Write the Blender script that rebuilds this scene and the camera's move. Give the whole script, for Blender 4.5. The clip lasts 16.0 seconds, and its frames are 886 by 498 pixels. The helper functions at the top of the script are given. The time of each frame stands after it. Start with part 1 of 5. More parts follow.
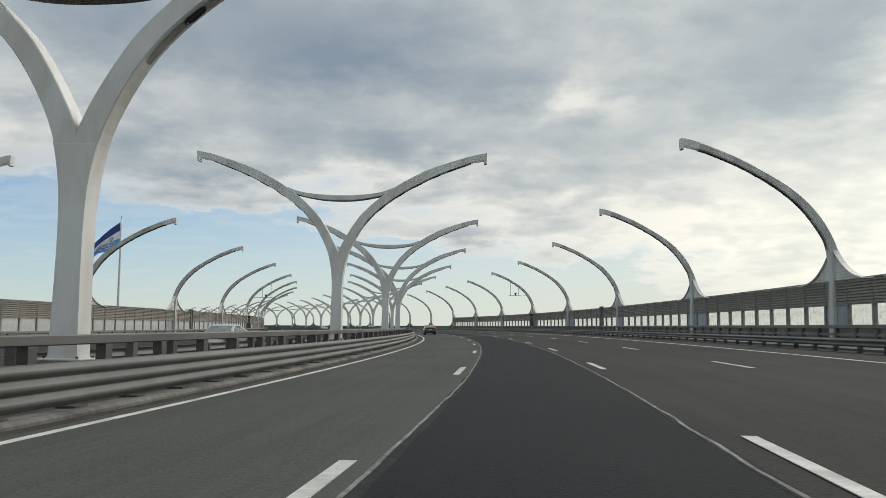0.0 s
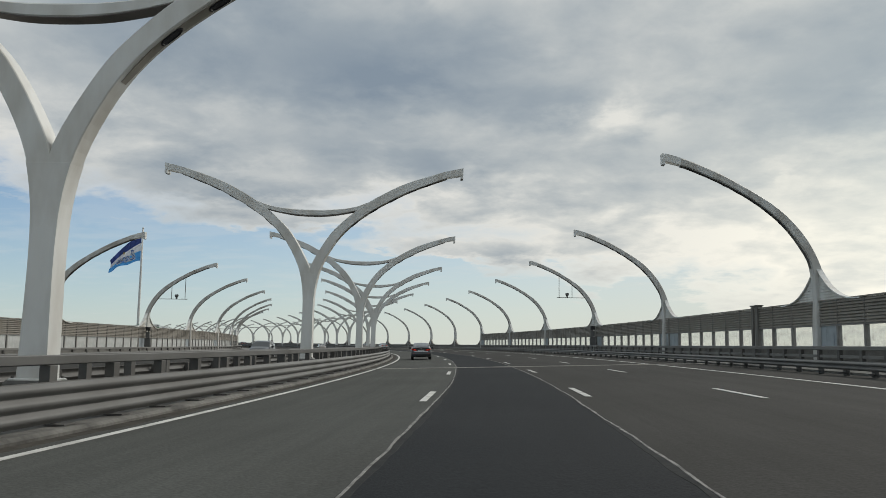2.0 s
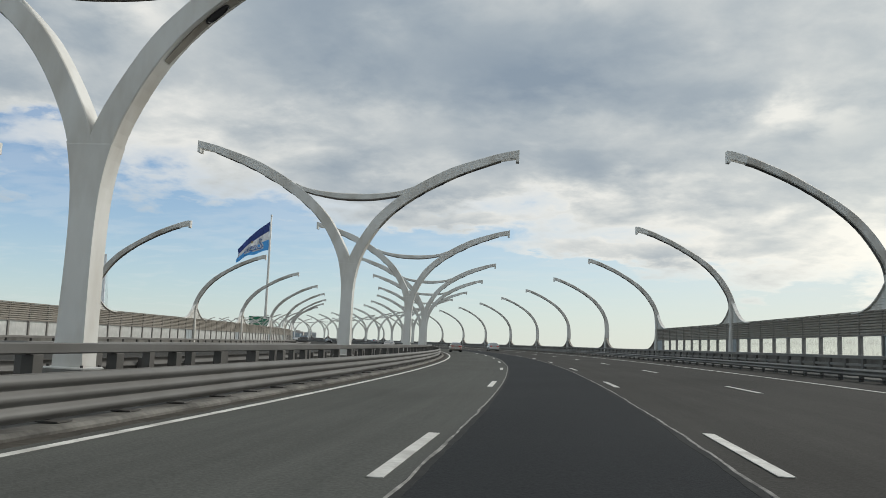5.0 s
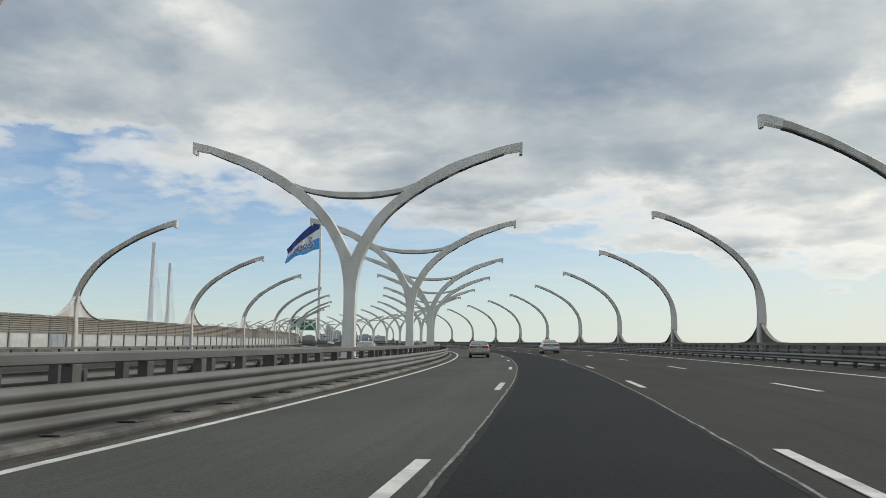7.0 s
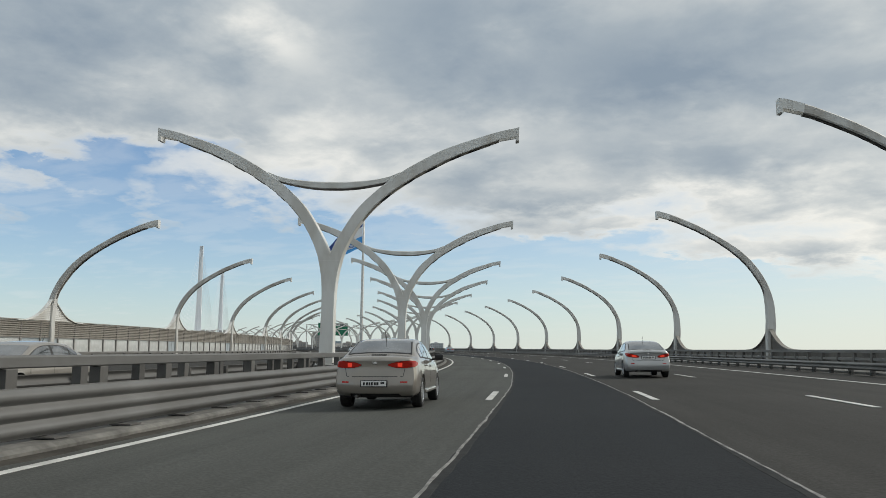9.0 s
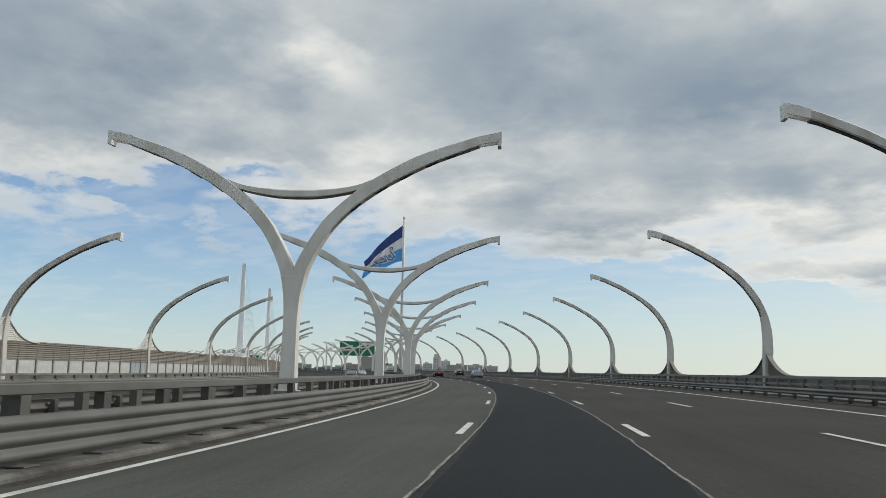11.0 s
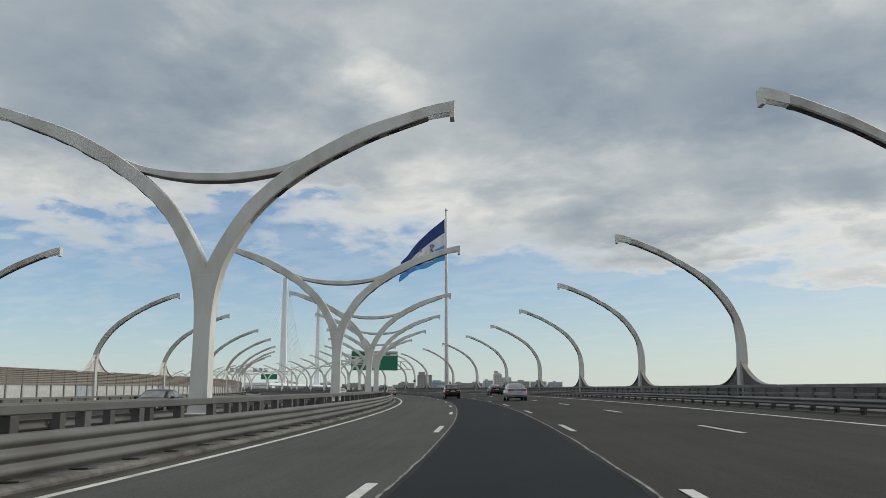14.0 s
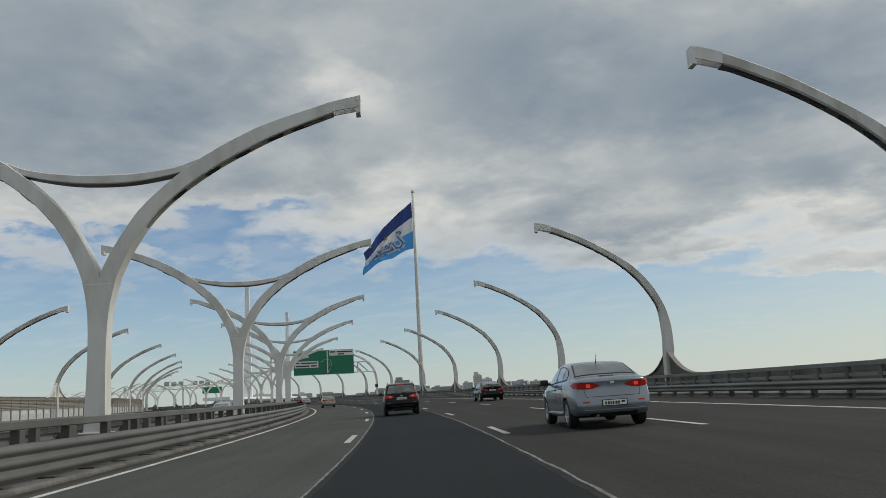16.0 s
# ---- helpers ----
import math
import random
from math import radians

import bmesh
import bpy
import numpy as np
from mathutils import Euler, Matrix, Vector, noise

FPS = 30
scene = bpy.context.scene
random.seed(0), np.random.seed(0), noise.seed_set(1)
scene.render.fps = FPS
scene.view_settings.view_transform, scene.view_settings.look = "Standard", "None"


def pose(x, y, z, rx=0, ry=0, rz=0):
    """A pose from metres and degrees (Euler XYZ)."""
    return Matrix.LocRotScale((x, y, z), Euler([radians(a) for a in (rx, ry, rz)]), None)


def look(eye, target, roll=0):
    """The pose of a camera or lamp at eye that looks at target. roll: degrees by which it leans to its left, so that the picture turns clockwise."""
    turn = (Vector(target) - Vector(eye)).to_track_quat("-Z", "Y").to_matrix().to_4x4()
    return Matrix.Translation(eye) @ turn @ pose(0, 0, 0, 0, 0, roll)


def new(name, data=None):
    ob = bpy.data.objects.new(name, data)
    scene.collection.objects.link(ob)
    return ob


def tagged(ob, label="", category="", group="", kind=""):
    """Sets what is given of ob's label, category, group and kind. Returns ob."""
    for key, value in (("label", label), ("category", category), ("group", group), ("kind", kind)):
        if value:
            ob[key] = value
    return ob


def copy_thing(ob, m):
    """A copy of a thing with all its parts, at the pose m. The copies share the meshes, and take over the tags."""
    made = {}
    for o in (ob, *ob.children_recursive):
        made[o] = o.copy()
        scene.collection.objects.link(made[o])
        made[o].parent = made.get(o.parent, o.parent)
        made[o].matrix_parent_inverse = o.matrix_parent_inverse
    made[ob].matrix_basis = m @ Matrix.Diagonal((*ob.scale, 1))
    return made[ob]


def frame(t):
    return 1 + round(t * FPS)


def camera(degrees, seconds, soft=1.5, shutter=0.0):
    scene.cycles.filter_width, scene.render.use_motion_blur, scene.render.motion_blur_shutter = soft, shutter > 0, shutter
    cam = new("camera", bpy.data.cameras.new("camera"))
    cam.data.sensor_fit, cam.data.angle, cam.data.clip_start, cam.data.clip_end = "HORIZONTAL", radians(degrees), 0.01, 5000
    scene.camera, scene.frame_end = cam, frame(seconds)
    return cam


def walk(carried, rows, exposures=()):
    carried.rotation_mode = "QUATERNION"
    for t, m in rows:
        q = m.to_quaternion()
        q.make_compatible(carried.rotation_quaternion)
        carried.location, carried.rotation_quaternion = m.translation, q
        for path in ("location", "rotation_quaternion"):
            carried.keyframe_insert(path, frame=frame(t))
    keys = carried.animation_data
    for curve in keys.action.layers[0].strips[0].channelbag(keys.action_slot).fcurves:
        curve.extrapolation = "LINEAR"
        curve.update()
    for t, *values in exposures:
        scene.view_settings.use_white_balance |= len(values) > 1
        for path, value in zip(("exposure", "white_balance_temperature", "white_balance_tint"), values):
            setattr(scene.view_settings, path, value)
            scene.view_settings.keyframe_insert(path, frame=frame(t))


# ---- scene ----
from mathutils.bvhtree import BVHTree

FOV = 56.77
cam = camera(FOV, 16.0, soft=0.75)
PATH = [
    (0.00, pose(-0.054, 0.004, 1.153, 95.43, -0.41, 6.29)),
    (0.50, pose(-0.227, 13.383, 1.111, 95.39, -0.30, 6.74)),
    (1.00, pose(-0.576, 26.503, 1.139, 95.42, -0.15, 7.23)),
    (1.50, pose(-1.188, 39.746, 1.203, 95.74, -0.10, 8.44)),
    (2.00, pose(-2.132, 53.225, 1.253, 96.70, -0.69, 9.28)),
    (2.50, pose(-3.306, 66.421, 1.231, 97.01, -1.13, 11.49)),
    (3.00, pose(-4.808, 79.584, 1.203, 96.97, -1.99, 13.97)),
    (3.50, pose(-6.540, 92.678, 1.208, 96.97, -2.31, 15.31)),
    (4.00, pose(-8.552, 105.764, 1.234, 96.61, -2.73, 17.10)),
    (4.80, pose(-12.373, 126.943, 1.274, 96.52, -2.43, 19.30)),
    (5.70, pose(-17.629, 151.004, 1.324, 96.53, -1.51, 21.78)),
    (6.50, pose(-23.050, 172.068, 1.333, 96.53, -0.95, 23.81)),
    (7.00, pose(-26.829, 184.976, 1.286, 96.47, -0.56, 24.97)),
    (7.50, pose(-30.839, 197.812, 1.224, 96.44, -0.11, 26.04)),
    (8.00, pose(-35.034, 210.476, 1.184, 96.35, -0.38, 26.78)),
    (8.80, pose(-42.333, 230.929, 1.205, 96.75, -0.65, 28.72)),
    (9.70, pose(-51.382, 253.945, 1.276, 97.67, -1.05, 31.14)),
    (10.50, pose(-59.929, 273.649, 1.311, 98.18, -1.19, 32.92)),
    (11.00, pose(-65.396, 285.580, 1.324, 98.46, -1.05, 33.20)),
    (11.50, pose(-71.258, 297.480, 1.241, 98.74, -1.01, 33.33)),
    (12.00, pose(-77.375, 309.216, 1.138, 98.82, -0.94, 33.55)),
    (12.50, pose(-83.357, 320.145, 1.139, 98.82, -0.50, 34.56)),
    (13.00, pose(-89.907, 331.684, 1.181, 98.89, -0.20, 36.45)),
    (13.50, pose(-96.757, 343.122, 1.211, 99.13, -0.13, 37.36)),
    (14.00, pose(-103.810, 354.376, 1.233, 99.65, 0.13, 37.61)),
    (14.50, pose(-111.136, 365.553, 1.241, 100.36, 0.04, 37.14)),
    (15.00, pose(-118.821, 376.766, 1.251, 101.13, -0.16, 36.67)),
    (15.50, pose(-126.468, 387.360, 1.194, 100.52, 1.21, 36.15)),
    (16.00, pose(-134.616, 398.090, 1.107, 99.90, 3.07, 36.23)),
]
EXPOSURES = [(0.0, -0.06), (1.0, -0.12), (3.0, -0.18), (4.0, -0.06), (6.5, 0.04), (8.0, 0.03), (10.5, 0.06), (11.5, -0.06), (13.0, -0.02), (14.2, -0.15), (15.0, -0.27), (16.0, -0.28)]
walk(cam, PATH, EXPOSURES)

# ---- light ----
SKY_STRENGTH, GLOW_EL = 0.10, 6.0
SUN_AZ, SUN_EL = 44.0, 38.0      # degrees clockwise from +y, and above the horizon
sun = new("sun", bpy.data.lights.new("sun", "SUN"))
sun.data.energy, sun.data.angle, sun.data.color = 2.1, radians(22), (1.0, 0.95, 0.87)
sun.matrix_world = look((0, 0, 0), (-math.sin(radians(SUN_AZ)), -math.cos(radians(SUN_AZ)), -math.tan(radians(SUN_EL))))


def maths(nt, op, a, b=None, c=None, clamp=False):
    n = nt.nodes.new("ShaderNodeMath")
    n.operation, n.use_clamp = op, clamp
    for i, v in enumerate((a, b, c)):
        if v is None:
            continue
        if isinstance(v, (int, float)):
            n.inputs[i].default_value = v
        else:
            nt.links.new(v, n.inputs[i])
    return n.outputs[0]


def ramp(nt, fac, stops):
    n = nt.nodes.new("ShaderNodeValToRGB")
    while len(n.color_ramp.elements) > len(stops):
        n.color_ramp.elements.remove(n.color_ramp.elements[-1])
    while len(n.color_ramp.elements) < len(stops):
        n.color_ramp.elements.new(0.5)
    for e, (p, c) in zip(n.color_ramp.elements, stops):
        e.position = p
        e.color = (c, c, c, 1) if isinstance(c, (int, float)) else (*c, 1)
    nt.links.new(fac, n.inputs[0])
    return n.outputs[0]


def mix(nt, fac, a, b, blend="MIX"):
    n = nt.nodes.new("ShaderNodeMix")
    n.data_type, n.blend_type = "RGBA", blend
    for sock, v in ((n.inputs[0], fac), (n.inputs[6], a), (n.inputs[7], b)):
        if isinstance(v, (int, float)):
            sock.default_value = v
        elif isinstance(v, tuple):
            sock.default_value = (*v, 1)
        else:
            nt.links.new(v, sock)
    return n.outputs[2]


# lumps of heavier (+) or thinner (-) cloud: azimuth left of +y and elevation in degrees, their half widths, amount
LUMPS = [(13, 19.5, 7, 2.6, 0.34), (18, 18, 6, 2.4, 0.20), (1, 17, 6, 1.5, 0.24), (-19, 17, 6, 3, 0.30), (23, 10.6, 7, 0.9, 0.26), (29, 22, 7, 4, 0.30),
         (59, 22, 10, 6, 0.40), (41, 20.5, 3.4, 1.7, -0.30), (9, 25, 4, 2, -0.22), (-4, 14.8, 3, 1.2, -0.20), (26, 15, 5, 2, -0.12), (47, 16.5, 6, 1.6, -0.08), (14, 13, 6, 2.0, 0.20), (-12, 9, 8, 2.5, -0.18), (11, 11.5, 6, 1.5, 0.14)]
# clear holes and gaps in the deck
HOLES = [(51.5, 12.9, 4.2, 1.1, 0.50), (46, 13.6, 2.2, 0.8, 0.42), (57, 11.2, 6.0, 0.8, 0.40), (-14, 11, 2.0, 0.5, 0.30), (25, 11.7, 3.0, 0.4, 0.25), (7, 6.6, 7, 0.55, -0.5), (20, 8.4, 4, 0.4, -0.3)]


def make_world():
    """Clear sky near the horizon under a broken deck of grey cloud."""
    w = bpy.data.worlds.new("sky")
    scene.world = w
    w.use_nodes = True
    nt = w.node_tree
    nt.nodes.clear()
    sky = nt.nodes.new("ShaderNodeTexSky")
    sky.sky_type, sky.sun_disc = "NISHITA", False
    sky.sun_elevation, sky.sun_rotation = radians(SUN_EL), radians(SUN_AZ)
    sky.dust_density, sky.ozone_density, sky.air_density = 0.2, 3.0, 1.0
    clear = mix(nt, 1.0, sky.outputs[0], (SKY_STRENGTH * 0.85, SKY_STRENGTH * 1.01, SKY_STRENGTH * 1.12), "MULTIPLY")
    co = nt.nodes.new("ShaderNodeTexCoord")
    sep = nt.nodes.new("ShaderNodeSeparateXYZ")
    nt.links.new(co.outputs["Generated"], sep.inputs[0])
    x, y, z = sep.outputs

    def add(a, b):
        return maths(nt, "ADD", a, b)

    def mul(a, b):
        return maths(nt, "MULTIPLY", a, b)

    def off(v, centre, gain):
        """(v - centre) * gain"""
        return mul(maths(nt, "SUBTRACT", v, centre), gain)

    up = maths(nt, "MAXIMUM", z, 0.0)
    el = mul(maths(nt, "ARCSINE", up), 57.2958)
    az = mul(maths(nt, "ARCTAN2", mul(x, -1.0), y), 57.2958)
    # thin haze whitens the lowest degrees
    haze = maths(nt, "POWER", 2.718, mul(up, -9.0))
    clear = mix(nt, maths(nt, "MULTIPLY_ADD", haze, 0.54, 0.04), clear, (0.665, 0.735, 0.765))

    def layer(c, scale, detail, seed, rough=0.55, dist=0.0, squeeze=1.0):
        """Noise on a flat cloud sheet seen in perspective; a larger c flattens it less towards the horizon."""
        inv = maths(nt, "DIVIDE", 1.0, add(up, c))
        vec = nt.nodes.new("ShaderNodeCombineXYZ")
        nt.links.new(mul(x, inv), vec.inputs[0])
        nt.links.new(mul(mul(y, inv), squeeze), vec.inputs[1])
        n = nt.nodes.new("ShaderNodeTexNoise")
        n.noise_dimensions = "4D"
        n.inputs["W"].default_value = seed
        n.inputs["Scale"].default_value, n.inputs["Detail"].default_value = scale, detail
        n.inputs["Roughness"].default_value, n.inputs["Distortion"].default_value = rough, dist
        nt.links.new(vec.outputs[0], n.inputs["Vector"])
        return n.outputs[0]

    big = layer(0.25, 1.7, 3, 3.1, 0.5)
    mid = layer(0.22, 4.2, 6, 7.7, 0.55, 0.25)
    fine = layer(0.20, 11.0, 5, 1.3, 0.58, 0.2)
    waz, wel = add(az, off(mid, 0.5, 16.0)), add(add(el, off(big, 0.5, 3.0)), off(fine, 0.5, 3.0))

    def lump(a, e, ra, re):
        p, q = off(waz, a, 1.0 / ra), off(wel, e, 1.0 / re)
        return maths(nt, "POWER", 2.718, mul(add(mul(p, p), mul(q, q)), -1.0))

    heavy, gaps = 0.0, 0.0
    for a, e, ra, re, amount in LUMPS:
        heavy = add(mul(lump(a, e, ra, re), amount), heavy)
    for a, e, ra, re, amount in HOLES:
        gaps = add(mul(lump(a, e, ra, re), amount), gaps)

    # thin streaks drift below the deck
    streak = layer(0.10, 3.2, 6, 4.2, 0.55, 0.3, 1.6)
    veil = ramp(nt, add(streak, mul(maths(nt, "MINIMUM", up, 0.16), 0.9)), [(0.56, 0.0), (0.72, 1.0)])
    clear = mix(nt, mul(veil, 0.17), clear, (0.76, 0.78, 0.78))
    # the deck's lower edge: 9 to 10 degrees up, sinking to the horizon on the sun's side
    edge = mul(ramp(nt, maths(nt, "MULTIPLY_ADD", az, 0.01, 0.30), [(0.05, 0.05), (0.25, 0.17), (0.38, 0.31), (0.50, 0.40), (0.60, 0.45), (0.75, 0.50), (0.95, 0.49)]), 20.0)
    tex = add(add(off(big, 0.5, 0.75), off(mid, 0.5, 0.72)), off(fine, 0.5, 0.24))
    dens = maths(nt, "SUBTRACT", add(mul(maths(nt, "MINIMUM", maths(nt, "SUBTRACT", el, edge), 8.0), 0.115), mul(tex, 1.35)), gaps)
    mask = ramp(nt, add(dens, 0.5), [(0.44, 0.0), (0.56, 0.62), (0.74, 1.0)])
    thick = add(add(mul(tex, 1.15), heavy), mul(maths(nt, "MINIMUM", dens, 0.75), 0.40))
    shade = ramp(nt, thick, [(0.0, (0.78, 0.785, 0.755)), (0.14, (0.64, 0.665, 0.66)), (0.30, (0.505, 0.547, 0.568)), (0.52, (0.365, 0.423, 0.472)), (0.85, (0.25, 0.315, 0.388))])
    # brighter where the hidden sun stands
    sd = Vector((math.sin(radians(SUN_AZ)) * math.cos(radians(GLOW_EL)), math.cos(radians(SUN_AZ)) * math.cos(radians(GLOW_EL)), math.sin(radians(GLOW_EL))))
    dot = add(add(mul(x, sd.x), mul(y, sd.y)), mul(z, sd.z))
    glow = maths(nt, "POWER", maths(nt, "MAXIMUM", dot, 0.0), 7.5)
    lit = mix(nt, mul(glow, maths(nt, "MULTIPLY_ADD", maths(nt, "MINIMUM", up, 0.35), -2.4, 1.05)), shade, mix(nt, 1.0, shade, (2.8, 2.6, 2.15), "MULTIPLY"))
    # a wide creamy veil on the sun's side
    warm = maths(nt, "POWER", maths(nt, "MAXIMUM", add(mul(x, math.sin(radians(30))), mul(y, math.cos(radians(30)))), 0.0), 5.0)
    low = maths(nt, "POWER", 2.718, mul(up, -8.0))
    lit = mix(nt, mul(mul(warm, low), 0.75), lit, (0.98, 0.94, 0.83))
    wide = maths(nt, "POWER", maths(nt, "MAXIMUM", add(mul(x, math.sin(radians(30))), mul(y, math.cos(radians(30)))), 0.0), 2.2)
    clear = mix(nt, mul(mul(wide, low), 0.95), clear, (0.73, 0.765, 0.655))
    body = mix(nt, mask, mix(nt, mul(warm, 0.64), clear, (0.81, 0.80, 0.73)), lit)
    bg = nt.nodes.new("ShaderNodeBackground")
    nt.links.new(body, bg.inputs[0])
    bg.inputs[1].default_value = 1.0
    out = nt.nodes.new("ShaderNodeOutputWorld")
    nt.links.new(bg.outputs[0], out.inputs[0])


make_world()


# ---- materials ----
def material(name, base, rough=0.6, metal=0.0, grain=0.0, grain_scale=30.0, stain=0.0, stain_scale=1.5, stain_colour=None,
             bump=0.0, stretch=(1, 1, 1), vary=0.0, spec=0.5, emit=0.0, coat=0.0, tracks=0.0):
    m = bpy.data.materials.new(name)
    m.use_nodes = True
    nt = m.node_tree
    b = nt.nodes["Principled BSDF"]
    b.inputs["Roughness"].default_value, b.inputs["Metallic"].default_value = rough, metal
    b.inputs["Specular IOR Level"].default_value = spec
    b.inputs["Coat Weight"].default_value = coat
    co = nt.nodes.new("ShaderNodeTexCoord")
    mp = nt.nodes.new("ShaderNodeMapping")
    mp.inputs["Scale"].default_value = stretch
    nt.links.new(co.outputs["Object"], mp.inputs[0])
    col = None

    def tex(scale, detail=5):
        n = nt.nodes.new("ShaderNodeTexNoise")
        n.inputs["Scale"].default_value, n.inputs["Detail"].default_value = scale, detail
        nt.links.new(mp.outputs[0], n.inputs["Vector"])
        return n.outputs[0]

    if stain:
        s = tex(stain_scale, 6)
        dark = stain_colour or tuple(c * 0.45 for c in base)
        f = maths(nt, "MULTIPLY", ramp(nt, s, [(0.42, 0.0), (0.68, 1.0)]), stain)
        col = mix(nt, f, tuple(base), tuple(dark))
    if grain:
        g = tex(grain_scale, 3)
        k = maths(nt, "ADD", maths(nt, "MULTIPLY", maths(nt, "SUBTRACT", g, 0.5), 2 * grain), 1.0)
        n = nt.nodes.new("ShaderNodeCombineColor")
        for i in range(3):
            nt.links.new(k, n.inputs[i])
        col = mix(nt, 1.0, col if col else tuple(base), n.outputs[0], "MULTIPLY")
        if bump:
            bp = nt.nodes.new("ShaderNodeBump")
            bp.inputs["Strength"].default_value, bp.inputs["Distance"].default_value = bump, 0.02
            nt.links.new(g, bp.inputs["Height"])
            nt.links.new(bp.outputs[0], b.inputs["Normal"])
    if tracks:
        # long streaks and patches along the lanes, from the strip's own (across, along) coordinates
        for sc, dt, amount in (((1.6, 0.015, 1), 4, tracks), ((0.5, 0.06, 1), 5, tracks * 0.8), ((6.0, 0.25, 1), 4, tracks * 0.6)):
            m2 = nt.nodes.new("ShaderNodeMapping")
            m2.inputs["Scale"].default_value = sc
            nt.links.new(co.outputs["UV"], m2.inputs[0])
            n2 = nt.nodes.new("ShaderNodeTexNoise")
            n2.inputs["Scale"].default_value, n2.inputs["Detail"].default_value = 1.0, dt
            nt.links.new(m2.outputs[0], n2.inputs["Vector"])
            k = maths(nt, "ADD", maths(nt, "MULTIPLY", maths(nt, "SUBTRACT", n2.outputs[0], 0.5), 2 * amount), 1.0)
            n3 = nt.nodes.new("ShaderNodeCombineColor")
            for i in range(3):
                nt.links.new(k, n3.inputs[i])
            col = mix(nt, 1.0, col if col else tuple(base), n3.outputs[0], "MULTIPLY")
    if vary:
        oi = nt.nodes.new("ShaderNodeObjectInfo")
        k = maths(nt, "ADD", maths(nt, "MULTIPLY", oi.outputs["Random"], 2 * vary), 1.0 - vary)
        n = nt.nodes.new("ShaderNodeCombineColor")
        for i in range(3):
            nt.links.new(k, n.inputs[i])
        col = mix(nt, 1.0, col if col else tuple(base), n.outputs[0], "MULTIPLY")
    if col is None:
        b.inputs["Base Color"].default_value = (*base, 1)
    else:
        nt.links.new(col, b.inputs["Base Color"])
    if emit:
        b.inputs["Emission Color"].default_value = (*base, 1)
        b.inputs["Emission Strength"].default_value = emit
    return m


def glass(name, tint, clear=0.85, rough=0.05):
    m = bpy.data.materials.new(name)
    m.use_nodes = True
    nt = m.node_tree
    nt.nodes.clear()
    tr = nt.nodes.new("ShaderNodeBsdfTransparent")
    tr.inputs[0].default_value = (*tint, 1)
    gl = nt.nodes.new("ShaderNodeBsdfPrincipled")
    gl.inputs["Base Color"].default_value = (*[0.75 * c for c in tint], 1)
    gl.inputs["Roughness"].default_value = rough
    co = nt.nodes.new("ShaderNodeTexCoord")
    n = nt.nodes.new("ShaderNodeTexNoise")
    n.inputs["Scale"].default_value, n.inputs["Detail"].default_value = 2.2, 6
    nt.links.new(co.outputs["Object"], n.inputs["Vector"])
    f = maths(nt, "MULTIPLY_ADD", ramp(nt, n.outputs[0], [(0.45, 0.0), (0.7, 1.0)]), 0.14, 1 - clear, clamp=True)
    mx = nt.nodes.new("ShaderNodeMixShader")
    nt.links.new(f, mx.inputs[0])
    nt.links.new(tr.outputs[0], mx.inputs[1])
    nt.links.new(gl.outputs[0], mx.inputs[2])
    out = nt.nodes.new("ShaderNodeOutputMaterial")
    nt.links.new(mx.outputs[0], out.inputs[0])
    return m


WHITE = material("white_painted_steel", (0.72, 0.725, 0.70), 0.5, grain=0.05, grain_scale=6, stain=0.5, stain_scale=1.3, stain_colour=(0.40, 0.36, 0.295), stretch=(1, 1, 0.35))
DULL_WHITE = material("weathered_white_paint", (0.60, 0.60, 0.575), 0.55, grain=0.08, grain_scale=6, stain=0.7, stain_scale=1.1, stain_colour=(0.30, 0.265, 0.215), stretch=(1, 1, 0.35))
GALV = material("galvanised_steel", (0.138, 0.139, 0.134), 0.6, metal=0.15, grain=0.10, grain_scale=3, stain=0.6, stain_scale=0.5, stain_colour=(0.085, 0.082, 0.076), tracks=0.32)
GALV_OUT = material("dull_dark_galvanised_steel", (0.19, 0.186, 0.175), 0.6, metal=0.2, grain=0.10, grain_scale=3, stain=0.6, stain_scale=0.5, stain_colour=(0.085, 0.085, 0.085), tracks=0.12)
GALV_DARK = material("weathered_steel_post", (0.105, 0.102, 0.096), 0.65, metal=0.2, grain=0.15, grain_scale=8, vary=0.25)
ASPHALT = material("worn_asphalt", (0.0495, 0.0485, 0.0450), 0.9, spec=0.12, grain=0.45, grain_scale=26, stain=0.45, stain_scale=0.15, stain_colour=(0.034, 0.033, 0.030), bump=0.35, tracks=0.26)
PALE_ASPHALT = material("pale_worn_asphalt", (0.082, 0.085, 0.079), 0.9, spec=0.12, grain=0.45, grain_scale=26, stain=0.45, stain_scale=0.15, stain_colour=(0.058, 0.058, 0.053), bump=0.35, tracks=0.22)
FRESH = material("fresh_asphalt", (0.0145, 0.0170, 0.0195), 0.85, spec=0.14, grain=0.45, grain_scale=30, stain=0.5, stain_scale=0.2, stain_colour=(0.023, 0.025, 0.027), bump=0.35, tracks=0.14)
SMEAR = material("grey_sealant_smear", (0.036, 0.037, 0.037), 0.9, spec=0.12, grain=0.6, grain_scale=10, stain=0.9, stain_scale=2.5, stain_colour=(0.026, 0.027, 0.028))
DUST = material("brown_road_dust", (0.072, 0.066, 0.057), 0.95, spec=0.1, grain=0.5, grain_scale=9, stain=0.8, stain_scale=1.2, stain_colour=(0.040, 0.037, 0.033), tracks=0.25)
